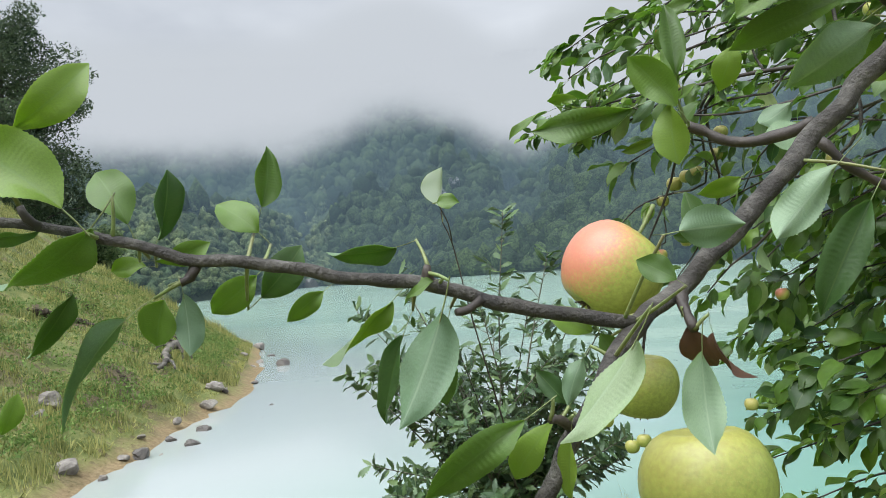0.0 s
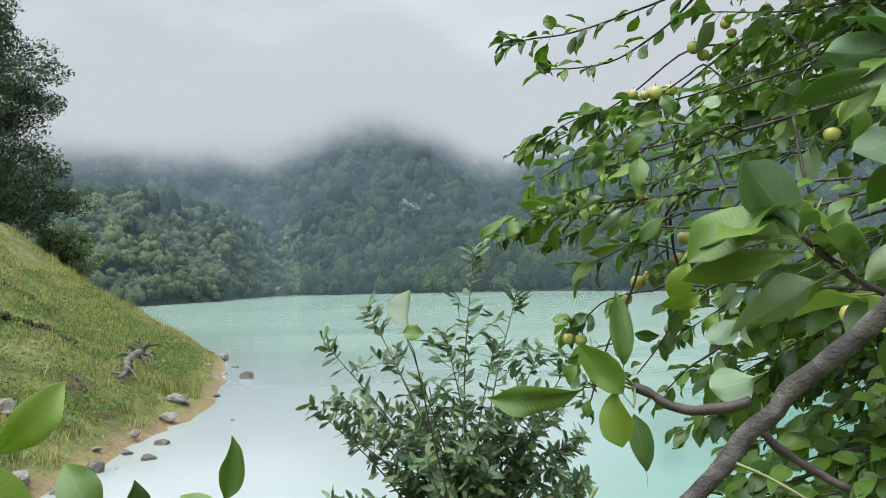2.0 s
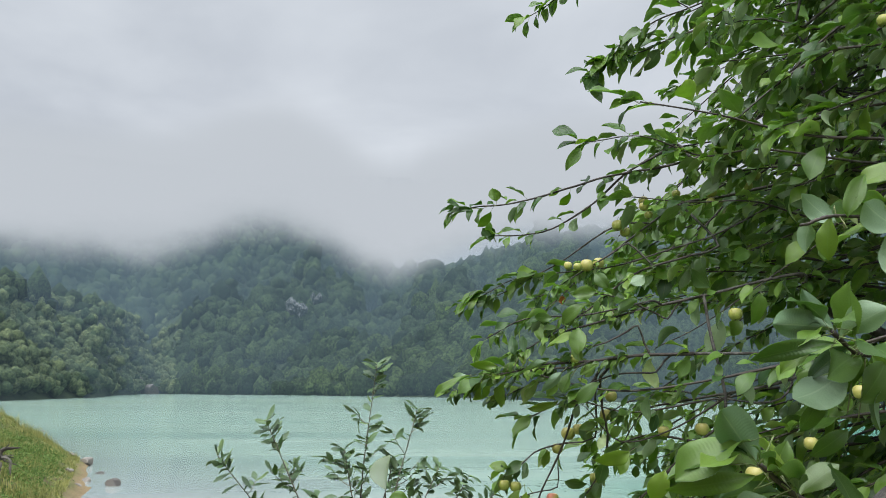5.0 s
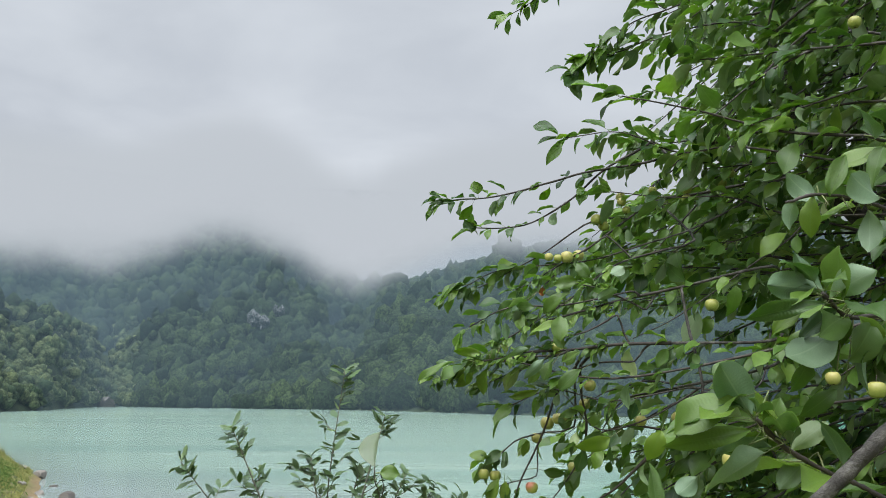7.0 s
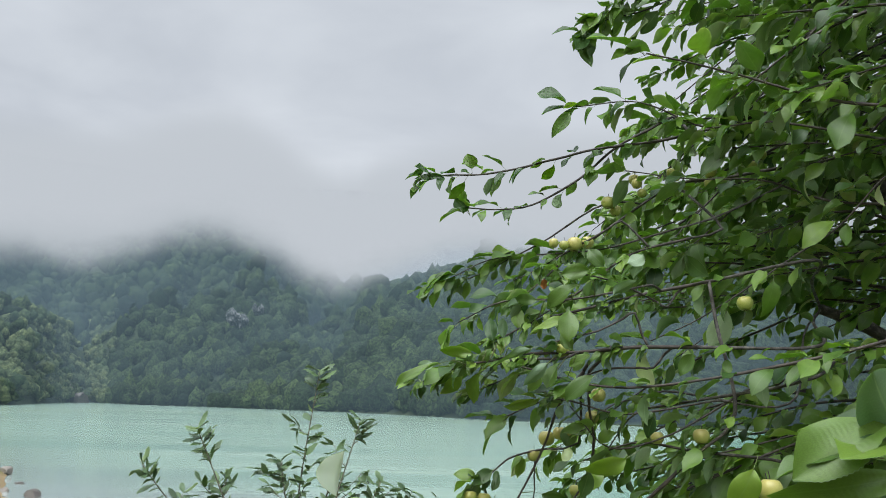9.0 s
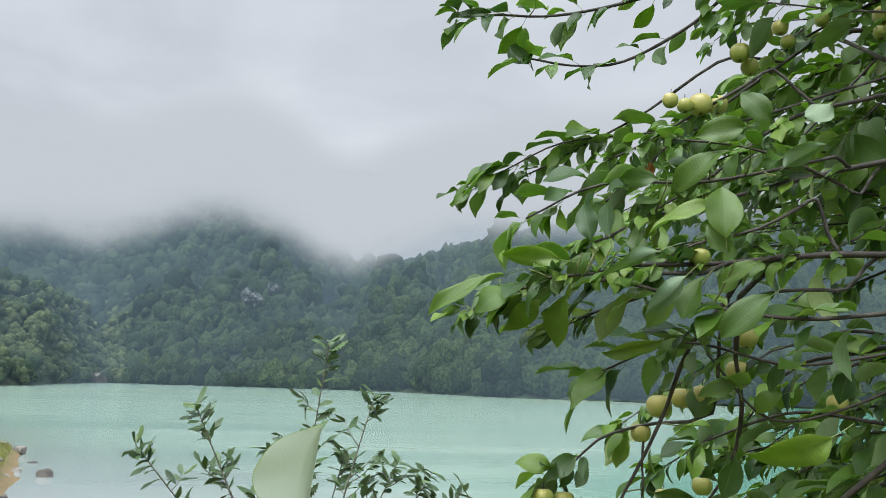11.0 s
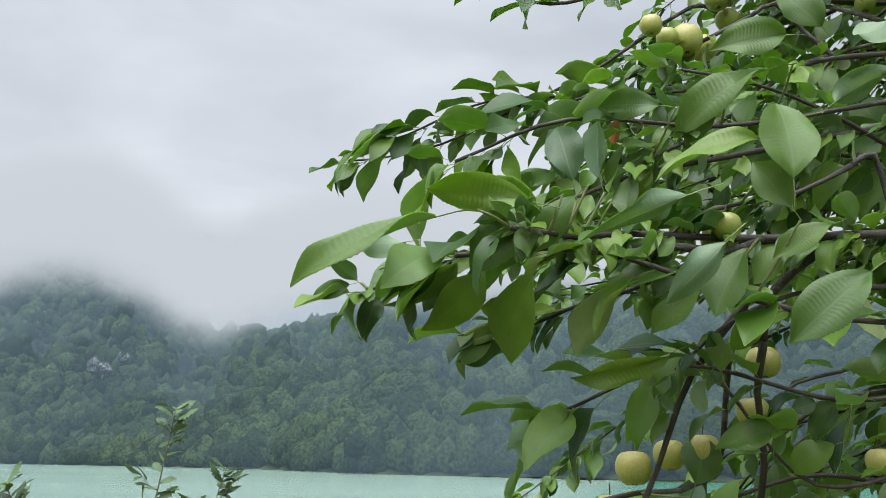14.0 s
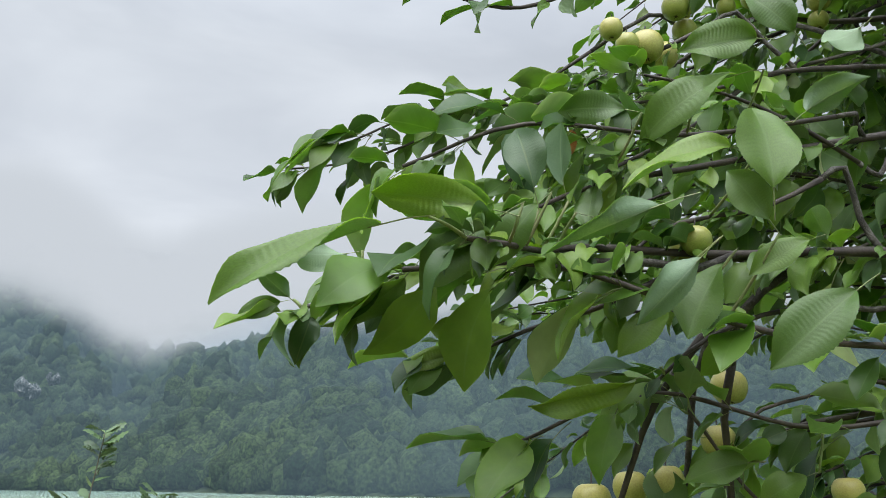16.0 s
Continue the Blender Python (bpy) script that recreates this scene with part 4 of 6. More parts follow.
leaf_at((0.031, 0.439, 2.230), (0.002, 0.437, 2.185), 0.022, (0.54, 0.74, -0.40))
leaf_at((0.003, 0.487, 2.198), (-0.010, 0.485, 2.215), 0.011, (0.28, -0.95, 0.11))
leaf_at((0.012, 0.487, 2.218), (-0.001, 0.486, 2.196), 0.012, (-0.10, 0.99, 0.02))
leaf_at((0.051, 0.416, 2.227), (0.049, 0.416, 2.188), 0.016, (-0.20, 0.98, 0.03))
leaf_at((0.052, 0.460, 2.252), (0.036, 0.458, 2.263), 0.013, (0.22, -0.97, 0.14))
leaf_at((0.055, 0.460, 2.272), (0.082, 0.463, 2.275), 0.021, (-0.12, 0.99, 0.12))
leaf_at((0.123, 0.467, 2.295), (0.090, 0.464, 2.262), 0.019, (-0.05, 1.00, -0.04))
leaf_at((0.149, 0.501, 2.280), (0.118, 0.499, 2.227), 0.021, (-0.36, -0.90, 0.25))
leaf_at((0.073, 0.551, 2.343), (0.070, 0.552, 2.309), 0.020, (-0.61, -0.79, 0.05))
leaf_at((0.076, 0.551, 2.341), (0.054, 0.548, 2.373), 0.021, (-0.06, -0.99, -0.14))
leaf_at((0.054, 0.559, 2.344), (-0.005, 0.553, 2.330), 0.018, (0.20, -0.86, -0.47))
leaf_at((0.077, 0.551, 2.357), (0.076, 0.550, 2.402), 0.015, (0.01, -1.00, -0.03))
leaf_at((0.021, 0.548, 2.224), (-0.003, 0.545, 2.242), 0.018, (0.28, -0.93, 0.22))
leaf_at((0.024, 0.528, 2.225), (0.034, 0.530, 2.210), 0.012, (0.01, -1.00, -0.09))
leaf_at((0.003, 0.467, 2.188), (-0.002, 0.467, 2.156), 0.011, (-0.52, -0.85, 0.08))
leaf_at((-0.233, 0.428, 2.292), (-0.211, 0.430, 2.289), 0.010, (-0.01, -0.74, -0.67))
leaf_at((-0.235, 0.430, 2.209), (-0.224, 0.431, 2.225), 0.009, (0.69, -0.58, -0.44))
leaf_at((-0.183, 0.464, 2.276), (-0.200, 0.462, 2.277), 0.010, (0.13, -0.92, 0.37))
leaf_at((0.111, 0.688, 2.264), (0.105, 0.686, 2.308), 0.019, (0.28, -0.96, 0.00))
leaf_at((0.160, 0.740, 2.417), (0.144, 0.739, 2.383), 0.023, (-0.30, -0.94, 0.17))
leaf_at((0.178, 0.643, 2.337), (0.144, 0.640, 2.325), 0.032, (0.07, 0.89, -0.46))
leaf_at((0.199, 0.745, 2.370), (0.171, 0.743, 2.347), 0.023, (0.14, 0.95, -0.26))
leaf_at((0.063, 0.503, 2.228), (0.074, 0.505, 2.197), 0.020, (-0.43, -0.88, -0.21), DEAD)
leaf_at((0.072, 0.494, 2.225), (0.080, 0.495, 2.193), 0.011, (-0.92, -0.33, -0.23), DEAD)

# leaves of the near spurs over the limb
spur([(0.640, 0.812, 2.722), (0.570, 0.765, 2.600), (0.492, 0.717, 2.515), (0.391, 0.695, 2.535), (0.339, 0.680, 2.533), (0.301, 0.661, 2.553)], 0.0030, 0.0025)
spur([(0.600, 0.784, 2.650), (0.545, 0.745, 2.430), (0.436, 0.706, 2.342), (0.331, 0.692, 2.371), (0.263, 0.674, 2.400), (0.217, 0.653, 2.432)], 0.0030, 0.0025)
leaf_at((0.300, 0.660, 2.557), (0.235, 0.666, 2.563), 0.033, (0.12, 0.93, 0.34))
leaf_at((0.309, 0.661, 2.548), (0.348, 0.649, 2.583), 0.034, (-0.16, 0.87, 0.46))
leaf_at((0.293, 0.644, 2.541), (0.214, 0.655, 2.530), 0.017, (-0.18, -0.94, 0.30))
leaf_at((0.315, 0.666, 2.519), (0.271, 0.680, 2.470), 0.043, (0.72, 0.48, -0.50))
leaf_at((0.214, 0.653, 2.435), (0.172, 0.646, 2.493), 0.040, (0.33, 0.88, 0.33))
leaf_at((0.209, 0.650, 2.453), (0.135, 0.664, 2.425), 0.035, (-0.39, -0.44, 0.81))
leaf_at((0.214, 0.656, 2.421), (0.127, 0.669, 2.402), 0.022, (-0.18, -0.98, 0.12))
leaf_at((0.231, 0.675, 2.415), (0.258, 0.665, 2.451), 0.026, (0.15, -0.91, -0.37))
leaf_at((0.227, 0.658, 2.400), (0.168, 0.672, 2.362), 0.044, (-0.08, 0.88, 0.47))
leaf_at((0.328, 0.670, 2.487), (0.361, 0.659, 2.526), 0.041, (0.13, -0.91, -0.38))
leaf_at((0.330, 0.696, 2.460), (0.293, 0.706, 2.427), 0.021, (-0.35, -0.93, 0.09))
leaf_at((0.403, 0.699, 2.665), (0.363, 0.700, 2.684), 0.037, (-0.09, 0.97, -0.23))
leaf_at((0.300, 0.694, 2.488), (0.287, 0.703, 2.451), 0.030, (0.18, -0.94, -0.28))
leaf_at((0.309, 0.670, 2.554), (0.263, 0.667, 2.599), 0.024, (0.08, 0.99, 0.15))
leaf_at((0.333, 0.671, 2.532), (0.306, 0.683, 2.487), 0.025, (-0.20, -0.97, -0.14))
leaf_at((0.321, 0.671, 2.538), (0.277, 0.682, 2.509), 0.022, (-0.43, -0.82, 0.37))
leaf_at((0.239, 0.701, 2.434), (0.215, 0.694, 2.487), 0.024, (0.62, 0.69, 0.38))
leaf_at((0.245, 0.702, 2.428), (0.199, 0.702, 2.453), 0.023, (0.05, -0.99, 0.11))
leaf_at((0.248, 0.703, 2.420), (0.224, 0.714, 2.375), 0.027, (-0.19, -0.97, -0.15))
leaf_at((0.280, 0.703, 2.398), (0.313, 0.693, 2.432), 0.024, (0.19, 0.97, 0.11))
leaf_at((0.344, 0.670, 2.532), (0.372, 0.673, 2.499), 0.024, (-0.11, -0.98, -0.19))
leaf_at((0.287, 0.674, 2.543), (0.254, 0.684, 2.515), 0.022, (-0.50, -0.80, 0.33))
leaf_at((0.297, 0.703, 2.390), (0.264, 0.713, 2.359), 0.025, (0.20, 0.97, 0.10))
spur([(0.900, 0.970, 2.790), (0.840, 0.968, 2.720), (0.770, 0.960, 2.678), (0.634, 0.923, 2.691), (0.522, 0.881, 2.709), (0.436, 0.860, 2.712), (0.382, 0.849, 2.696)], 0.0040, 0.0020)
spur([(0.860, 0.945, 2.780), (0.717, 0.946, 2.783), (0.599, 0.906, 2.799), (0.531, 0.892, 2.808)], 0.0030, 0.0020)
leaf_at((0.436, 0.862, 2.704), (0.410, 0.898, 2.739), 0.030, (0.42, 0.77, -0.48))
leaf_at((0.450, 0.859, 2.710), (0.465, 0.840, 2.768), 0.026, (-0.74, -0.67, -0.03))
leaf_at((0.405, 0.866, 2.702), (0.398, 0.890, 2.674), 0.028, (0.17, 0.77, 0.62))
leaf_at((0.429, 0.861, 2.710), (0.414, 0.865, 2.654), 0.027, (-0.78, -0.60, 0.18))
leaf_at((0.500, 0.856, 2.693), (0.512, 0.870, 2.635), 0.030, (0.81, 0.51, 0.30))
leaf_at((0.491, 0.855, 2.706), (0.554, 0.879, 2.770), 0.030, (-0.45, -0.59, 0.67))
leaf_at((0.506, 0.838, 2.783), (0.489, 0.817, 2.837), 0.034, (0.95, 0.02, 0.31))
leaf_at((0.518, 0.839, 2.773), (0.477, 0.825, 2.720), 0.028, (-0.57, -0.58, 0.58))
leaf_at((0.537, 0.836, 2.773), (0.545, 0.823, 2.814), 0.028, (-0.87, -0.50, 0.02))



def near_rosettes(rows):
    """Tufts of large leaves along the near spurs: place, twig direction, leaf length and number."""
    rng = random.Random(52)
    for place, ahead, size, count in rows:
        frames = []
        sprout(rng, place, ahead, size, count, frames)
        for m in frames:
            part("leaf", LEAF_MESHES[rng.randrange(5)], apple_tree).matrix_world = m


near_rosettes([
    ((0.391, 0.695, 2.535), (-1.0, -0.2, 0.1), 0.070, 4), ((0.339, 0.680, 2.533), (-1.0, -0.3, 0.3), 0.066, 4), ((0.301, 0.661, 2.553), (-0.9, -0.2, 0.5), 0.060, 5),
    ((0.331, 0.692, 2.371), (-1.0, -0.2, 0.3), 0.070, 4), ((0.263, 0.674, 2.400), (-0.9, -0.3, 0.5), 0.064, 5), ((0.217, 0.653, 2.432), (-0.8, -0.2, 0.6), 0.058, 4),
    ((0.436, 0.706, 2.342), (-0.9, 0.1, 0.2), 0.075, 5), ((0.492, 0.717, 2.515), (-0.9, 0.1, 0.0), 0.075, 5), ((0.545, 0.745, 2.430), (-0.8, 0.2, -0.3), 0.075, 5),
    ((0.522, 0.881, 2.709), (-1.0, -0.1, 0.1), 0.070, 4), ((0.634, 0.923, 2.691), (-1.0, -0.1, 0.0), 0.075, 5), ((0.599, 0.906, 2.799), (-1.0, -0.1, 0.2), 0.075, 5),
])

# apples on the near limb
apple((0.034, 0.544, 2.256), 0.0537, (0.55, 0.1, 0.6), APPLE_RED)
apple((0.047, 0.562, 2.192), 0.0396, (0.1, 0.0, 1.0), APPLE_GREEN)
apple((0.061, 0.479, 2.160), 0.0591, (-0.05, 0.1, 1.0), APPLE_GREEN)

# twigs of the crown with leaves
twig([(0.765, 1.694, 3.090), (0.582, 1.759, 3.041), (0.418, 1.790, 3.013), (0.328, 1.788, 2.984), (0.200, 1.794, 2.945), (0.097, 1.781, 2.928), (0.037, 1.758, 2.910)], 0.0042, 0.0014, 0.046, 1, 1.20)
twig([(0.573, 1.784, 3.087), (0.466, 1.796, 3.023), (0.382, 1.797, 2.946), (0.276, 1.795, 2.879), (0.193, 1.772, 2.858), (0.125, 1.740, 2.849)], 0.0035, 0.0014, 0.046, 2, 1.00)
twig([(0.876, 1.781, 3.007), (0.717, 1.805, 2.972), (0.600, 1.798, 2.947), (0.485, 1.797, 2.868), (0.365, 1.791, 2.777), (0.285, 1.762, 2.709), (0.223, 1.724, 2.654)], 0.0042, 0.0014, 0.050, 3, 1.00)
twig([(0.341, 1.770, 2.829), (0.293, 1.800, 2.796), (0.210, 1.836, 2.752), (0.157, 1.861, 2.725), (0.101, 1.881, 2.710), (0.065, 1.897, 2.707)], 0.0021, 0.0010, 0.034, 4, 1.60)
twig([(0.512, 1.535, 2.568), (0.403, 1.547, 2.564), (0.297, 1.552, 2.552), (0.188, 1.551, 2.544), (0.147, 1.531, 2.532), (0.116, 1.509, 2.526), (0.084, 1.486, 2.520)], 0.0042, 0.0014, 0.031, 5, 1.88)
twig([(0.550, 1.559, 2.692), (0.427, 1.586, 2.664), (0.343, 1.592, 2.640), (0.231, 1.601, 2.608), (0.180, 1.590, 2.582), (0.144, 1.574, 2.566)], 0.0035, 0.0014, 0.031, 6, 1.75)
twig([(0.560, 1.648, 2.793), (0.429, 1.634, 2.749), (0.316, 1.612, 2.667), (0.215, 1.576, 2.603)], 0.0028, 0.0014, 0.031, 7, 1.62)
twig([(0.192, 1.546, 2.534), (0.121, 1.550, 2.528), (0.068, 1.549, 2.513), (0.036, 1.544, 2.497), (0.018, 1.536, 2.491)], 0.0024, 0.0012, 0.031, 8, 2.00)
twig([(0.269, 1.567, 2.544), (0.211, 1.578, 2.515), (0.166, 1.584, 2.499), (0.129, 1.586, 2.483), (0.101, 1.586, 2.478)], 0.0021, 0.0010, 0.031, 9, 1.75)
twig([(0.324, 1.605, 2.522), (0.288, 1.632, 2.464), (0.269, 1.653, 2.398), (0.245, 1.671, 2.336), (0.219, 1.688, 2.279), (0.198, 1.701, 2.215), (0.179, 1.711, 2.153)], 0.0031, 0.0014, 0.045, 10, 0.35)
twig([(0.280, 1.701, 2.377), (0.244, 1.712, 2.369), (0.210, 1.721, 2.355), (0.179, 1.728, 2.326), (0.157, 1.734, 2.310)], 0.0021, 0.0010, 0.045, 11, 1.10)
twig([(0.222, 1.718, 2.272), (0.188, 1.724, 2.263), (0.164, 1.727, 2.251), (0.153, 1.727, 2.228)], 0.0014, 0.0010, 0.045, 12, 1.00)
twig([(0.334, 1.604, 2.490), (0.340, 1.625, 2.454), (0.356, 1.643, 2.400), (0.350, 1.664, 2.333), (0.316, 1.692, 2.267), (0.278, 1.718, 2.212)], 0.0031, 0.0014, 0.045, 13, 0.45)
twig([(0.495, 1.546, 2.373), (0.451, 1.586, 2.314), (0.407, 1.623, 2.262), (0.364, 1.660, 2.226), (0.326, 1.690, 2.178)], 0.0042, 0.0014, 0.050, 14, 0.75)
twig([(0.380, 1.549, 2.615), (0.334, 1.556, 2.591), (0.289, 1.560, 2.579), (0.245, 1.562, 2.563), (0.214, 1.561, 2.533)], 0.0021, 0.0012, 0.031, 40, 1.62)
twig([(0.415, 1.565, 2.529), (0.367, 1.576, 2.527), (0.324, 1.585, 2.514), (0.286, 1.591, 2.493), (0.251, 1.596, 2.463)], 0.0021, 0.0012, 0.031, 41, 1.10)
twig([(0.458, 1.581, 2.652), (0.416, 1.585, 2.672), (0.370, 1.591, 2.690), (0.323, 1.596, 2.699), (0.276, 1.601, 2.702)], 0.0021, 0.0012, 0.031, 42, 1.62)
twig([(0.535, 1.638, 2.488), (0.491, 1.642, 2.491), (0.443, 1.647, 2.476), (0.399, 1.649, 2.465), (0.363, 1.647, 2.443)], 0.0021, 0.0012, 0.031, 43, 1.00)
twig([(0.392, 1.654, 2.803), (0.337, 1.664, 2.769), (0.292, 1.669, 2.741), (0.244, 1.672, 2.712), (0.207, 1.671, 2.693)], 0.0021, 0.0012, 0.031, 44, 2.00)
twig([(0.555, 1.683, 2.382), (0.486, 1.728, 2.392), (0.438, 1.762, 2.378), (0.385, 1.795, 2.350)], 0.0028, 0.0014, 0.045, 15, 0.60)
twig([(0.524, 1.643, 2.469), (0.468, 1.700, 2.453), (0.447, 1.743, 2.417), (0.435, 1.781, 2.378)], 0.0028, 0.0014, 0.050, 16, 0.70)
twig([(1.121, 1.579, 3.392), (0.951, 1.663, 3.362), (0.787, 1.691, 3.396), (0.623, 1.733, 3.375), (0.509, 1.754, 3.331), (0.405, 1.760, 3.296)], 0.0035, 0.0012, 0.062, 17, 1.30)
twig([(0.815, 1.590, 3.496), (0.638, 1.690, 3.432), (0.531, 1.725, 3.396), (0.449, 1.755, 3.335), (0.394, 1.774, 3.271)], 0.0028, 0.0012, 0.062, 18, 1.20)
twig([(0.343, 1.680, 3.482), (0.267, 1.728, 3.434), (0.221, 1.751, 3.411)], 0.0014, 0.0010, 0.056, 19, 1.40)
twig([(0.846, 1.376, 2.989), (0.722, 1.418, 3.007), (0.578, 1.449, 3.052), (0.492, 1.453, 3.068), (0.395, 1.456, 3.083)], 0.0035, 0.0014, 0.075, 20, 0.80)
twig([(0.885, 1.537, 2.992), (0.719, 1.605, 3.034), (0.600, 1.650, 3.029), (0.470, 1.671, 3.080), (0.340, 1.703, 3.070)], 0.0028, 0.0012, 0.062, 21, 1.30)
twig([(1.003, 1.496, 2.855), (0.836, 1.588, 2.871), (0.711, 1.632, 2.918), (0.578, 1.678, 2.925), (0.450, 1.709, 2.942)], 0.0028, 0.0012, 0.062, 22, 1.00)
twig([(0.941, 1.404, 2.892), (0.854, 1.441, 2.892), (0.774, 1.492, 2.796), (0.697, 1.525, 2.738), (0.553, 1.588, 2.631), (0.456, 1.610, 2.582)], 0.0019, 0.0012, 0.069, 23, 0.50)
twig([(0.860, 1.334, 2.611), (0.706, 1.409, 2.559), (0.503, 1.486, 2.510), (0.335, 1.521, 2.492), (0.162, 1.538, 2.526), (0.067, 1.529, 2.513)], 0.0035, 0.0014, 0.053, 24, 1.10)
twig([(0.595, 1.557, 2.484), (0.479, 1.589, 2.412), (0.372, 1.609, 2.387), (0.301, 1.614, 2.458)], 0.0021, 0.0012, 0.056, 25, 0.60)
twig([(0.942, 1.469, 2.462), (0.789, 1.569, 2.426), (0.630, 1.649, 2.350), (0.490, 1.702, 2.273), (0.427, 1.717, 2.211)], 0.0035, 0.0014, 0.062, 26, 0.75)
twig([(0.522, 1.536, 2.471), (0.391, 1.586, 2.447), (0.277, 1.620, 2.470), (0.182, 1.642, 2.434)], 0.0021, 0.0012, 0.053, 27, 1.20)
twig([(0.416, 1.561, 2.675), (0.297, 1.585, 2.650), (0.175, 1.598, 2.643), (0.089, 1.601, 2.600)], 0.0021, 0.0012, 0.048, 28, 1.30)
twig([(0.542, 1.705, 2.819), (0.418, 1.756, 2.783), (0.300, 1.792, 2.772), (0.193, 1.818, 2.760), (0.111, 1.838, 2.719)], 0.0021, 0.0010, 0.056, 29, 1.40)

# large leaves in the crown
leaf_at((0.041, 1.482, 2.520), (-0.038, 1.492, 2.489), 0.018, (-0.25, -0.50, 0.83), form=0)
leaf_at((0.098, 1.493, 2.538), (0.040, 1.501, 2.546), 0.022, (-0.16, -0.98, -0.14))
leaf_at((0.135, 1.515, 2.562), (0.123, 1.513, 2.606), 0.025, (-0.28, -0.95, -0.11))
leaf_at((0.156, 1.520, 2.568), (0.150, 1.518, 2.604), 0.020, (-0.30, 0.95, 0.01))
leaf_at((0.191, 1.483, 2.549), (0.123, 1.499, 2.518), 0.023, (-0.11, 0.76, 0.64))
leaf_at((0.108, 1.501, 2.538), (0.064, 1.510, 2.503), 0.025, (-0.45, -0.81, 0.37))
leaf_at((0.132, 1.506, 2.549), (0.105, 1.513, 2.519), 0.019, (-0.53, -0.80, 0.28))
leaf_at((0.226, 1.497, 2.528), (0.186, 1.508, 2.485), 0.025, (0.08, 0.98, 0.18))
leaf_at((0.252, 1.510, 2.530), (0.223, 1.520, 2.490), 0.028, (-0.79, -0.40, 0.47))
leaf_at((0.253, 1.467, 2.562), (0.251, 1.462, 2.620), 0.038, (-0.50, -0.86, -0.09))
leaf_at((0.221, 1.550, 2.640), (0.177, 1.560, 2.642), 0.023, (-0.22, -0.98, -0.01))
leaf_at((0.260, 1.503, 2.601), (0.190, 1.521, 2.589), 0.028, (-0.31, -0.76, 0.58))
leaf_at((0.293, 1.527, 2.668), (0.221, 1.550, 2.639), 0.029, (-0.45, -0.70, 0.55))
leaf_at((0.265, 1.485, 2.551), (0.243, 1.489, 2.581), 0.024, (-0.39, -0.90, -0.17))
leaf_at((0.295, 1.487, 2.543), (0.259, 1.499, 2.525), 0.019, (-0.48, -0.73, 0.48))
leaf_at((0.292, 1.459, 2.507), (0.243, 1.474, 2.468), 0.032, (-0.55, -0.73, 0.41))
leaf_at((0.236, 1.579, 2.472), (0.169, 1.594, 2.447), 0.020, (0.00, -0.85, -0.53))
leaf_at((0.008, 1.537, 2.493), (-0.015, 1.540, 2.486), 0.012, (-0.12, -0.99, 0.05))
leaf_at((0.068, 1.529, 2.509), (0.032, 1.535, 2.469), 0.020, (0.32, -0.85, -0.42))
leaf_at((0.114, 1.573, 2.480), (0.077, 1.580, 2.470), 0.015, (-0.25, -0.90, 0.37))
leaf_at((0.114, 1.573, 2.476), (0.087, 1.578, 2.453), 0.015, (0.29, -0.82, -0.49))
leaf_at((0.123, 1.561, 2.489), (0.093, 1.566, 2.494), 0.016, (-0.14, -0.98, 0.14))
leaf_at((0.316, 1.578, 2.423), (0.273, 1.590, 2.417), 0.025, (-0.30, -0.87, 0.39))
leaf_at((0.366, 1.594, 2.445), (0.348, 1.600, 2.439), 0.016, (-0.37, -0.88, 0.31))
leaf_at((0.307, 1.520, 2.694), (0.255, 1.535, 2.688), 0.033, (-0.28, -0.96, -0.03))
leaf_at((0.331, 1.511, 2.700), (0.300, 1.515, 2.734), 0.029, (-0.44, -0.84, -0.31))
leaf_at((0.410, 1.523, 2.728), (0.384, 1.535, 2.707), 0.033, (0.57, 0.79, -0.23))
leaf_at((0.355, 1.531, 2.655), (0.392, 1.515, 2.684), 0.028, (0.02, 0.87, 0.48))
leaf_at((0.041, 1.542, 2.522), (0.012, 1.546, 2.517), 0.017, (0.18, 0.92, -0.34))
leaf_at((0.376, 1.591, 2.415), (0.341, 1.601, 2.401), 0.024, (-0.45, -0.68, 0.58))
leaf_at((0.380, 1.590, 2.445), (0.358, 1.596, 2.419), 0.024, (-0.73, -0.48, 0.49))
leaf_at((0.234, 1.537, 2.509), (0.200, 1.546, 2.481), 0.021, (-0.53, -0.74, 0.42))
leaf_at((0.173, 1.518, 2.551), (0.208, 1.510, 2.546), 0.014, (-0.24, -0.61, -0.76))
leaf_at((0.273, 1.555, 2.660), (0.246, 1.567, 2.624), 0.024, (-0.64, -0.73, 0.24))
leaf_at((0.347, 1.462, 2.377), (0.274, 1.482, 2.336), 0.042, (-0.07, -0.94, -0.34))
leaf_at((0.307, 1.663, 2.385), (0.321, 1.660, 2.422), 0.035, (-0.29, -0.96, 0.03))
leaf_at((0.151, 1.725, 2.320), (0.106, 1.734, 2.333), 0.030, (-0.06, -0.93, 0.36))
leaf_at((0.176, 1.717, 2.275), (0.144, 1.717, 2.224), 0.033, (-0.64, -0.65, 0.40))
leaf_at((0.190, 1.714, 2.270), (0.183, 1.710, 2.225), 0.028, (-0.63, -0.76, 0.16))
leaf_at((0.243, 1.709, 2.357), (0.222, 1.711, 2.322), 0.025, (-0.59, -0.76, 0.29))
leaf_at((0.274, 1.708, 2.294), (0.323, 1.694, 2.284), 0.028, (-0.31, -0.91, -0.27))
leaf_at((0.356, 1.685, 2.297), (0.316, 1.692, 2.250), 0.031, (-0.60, -0.68, 0.42))
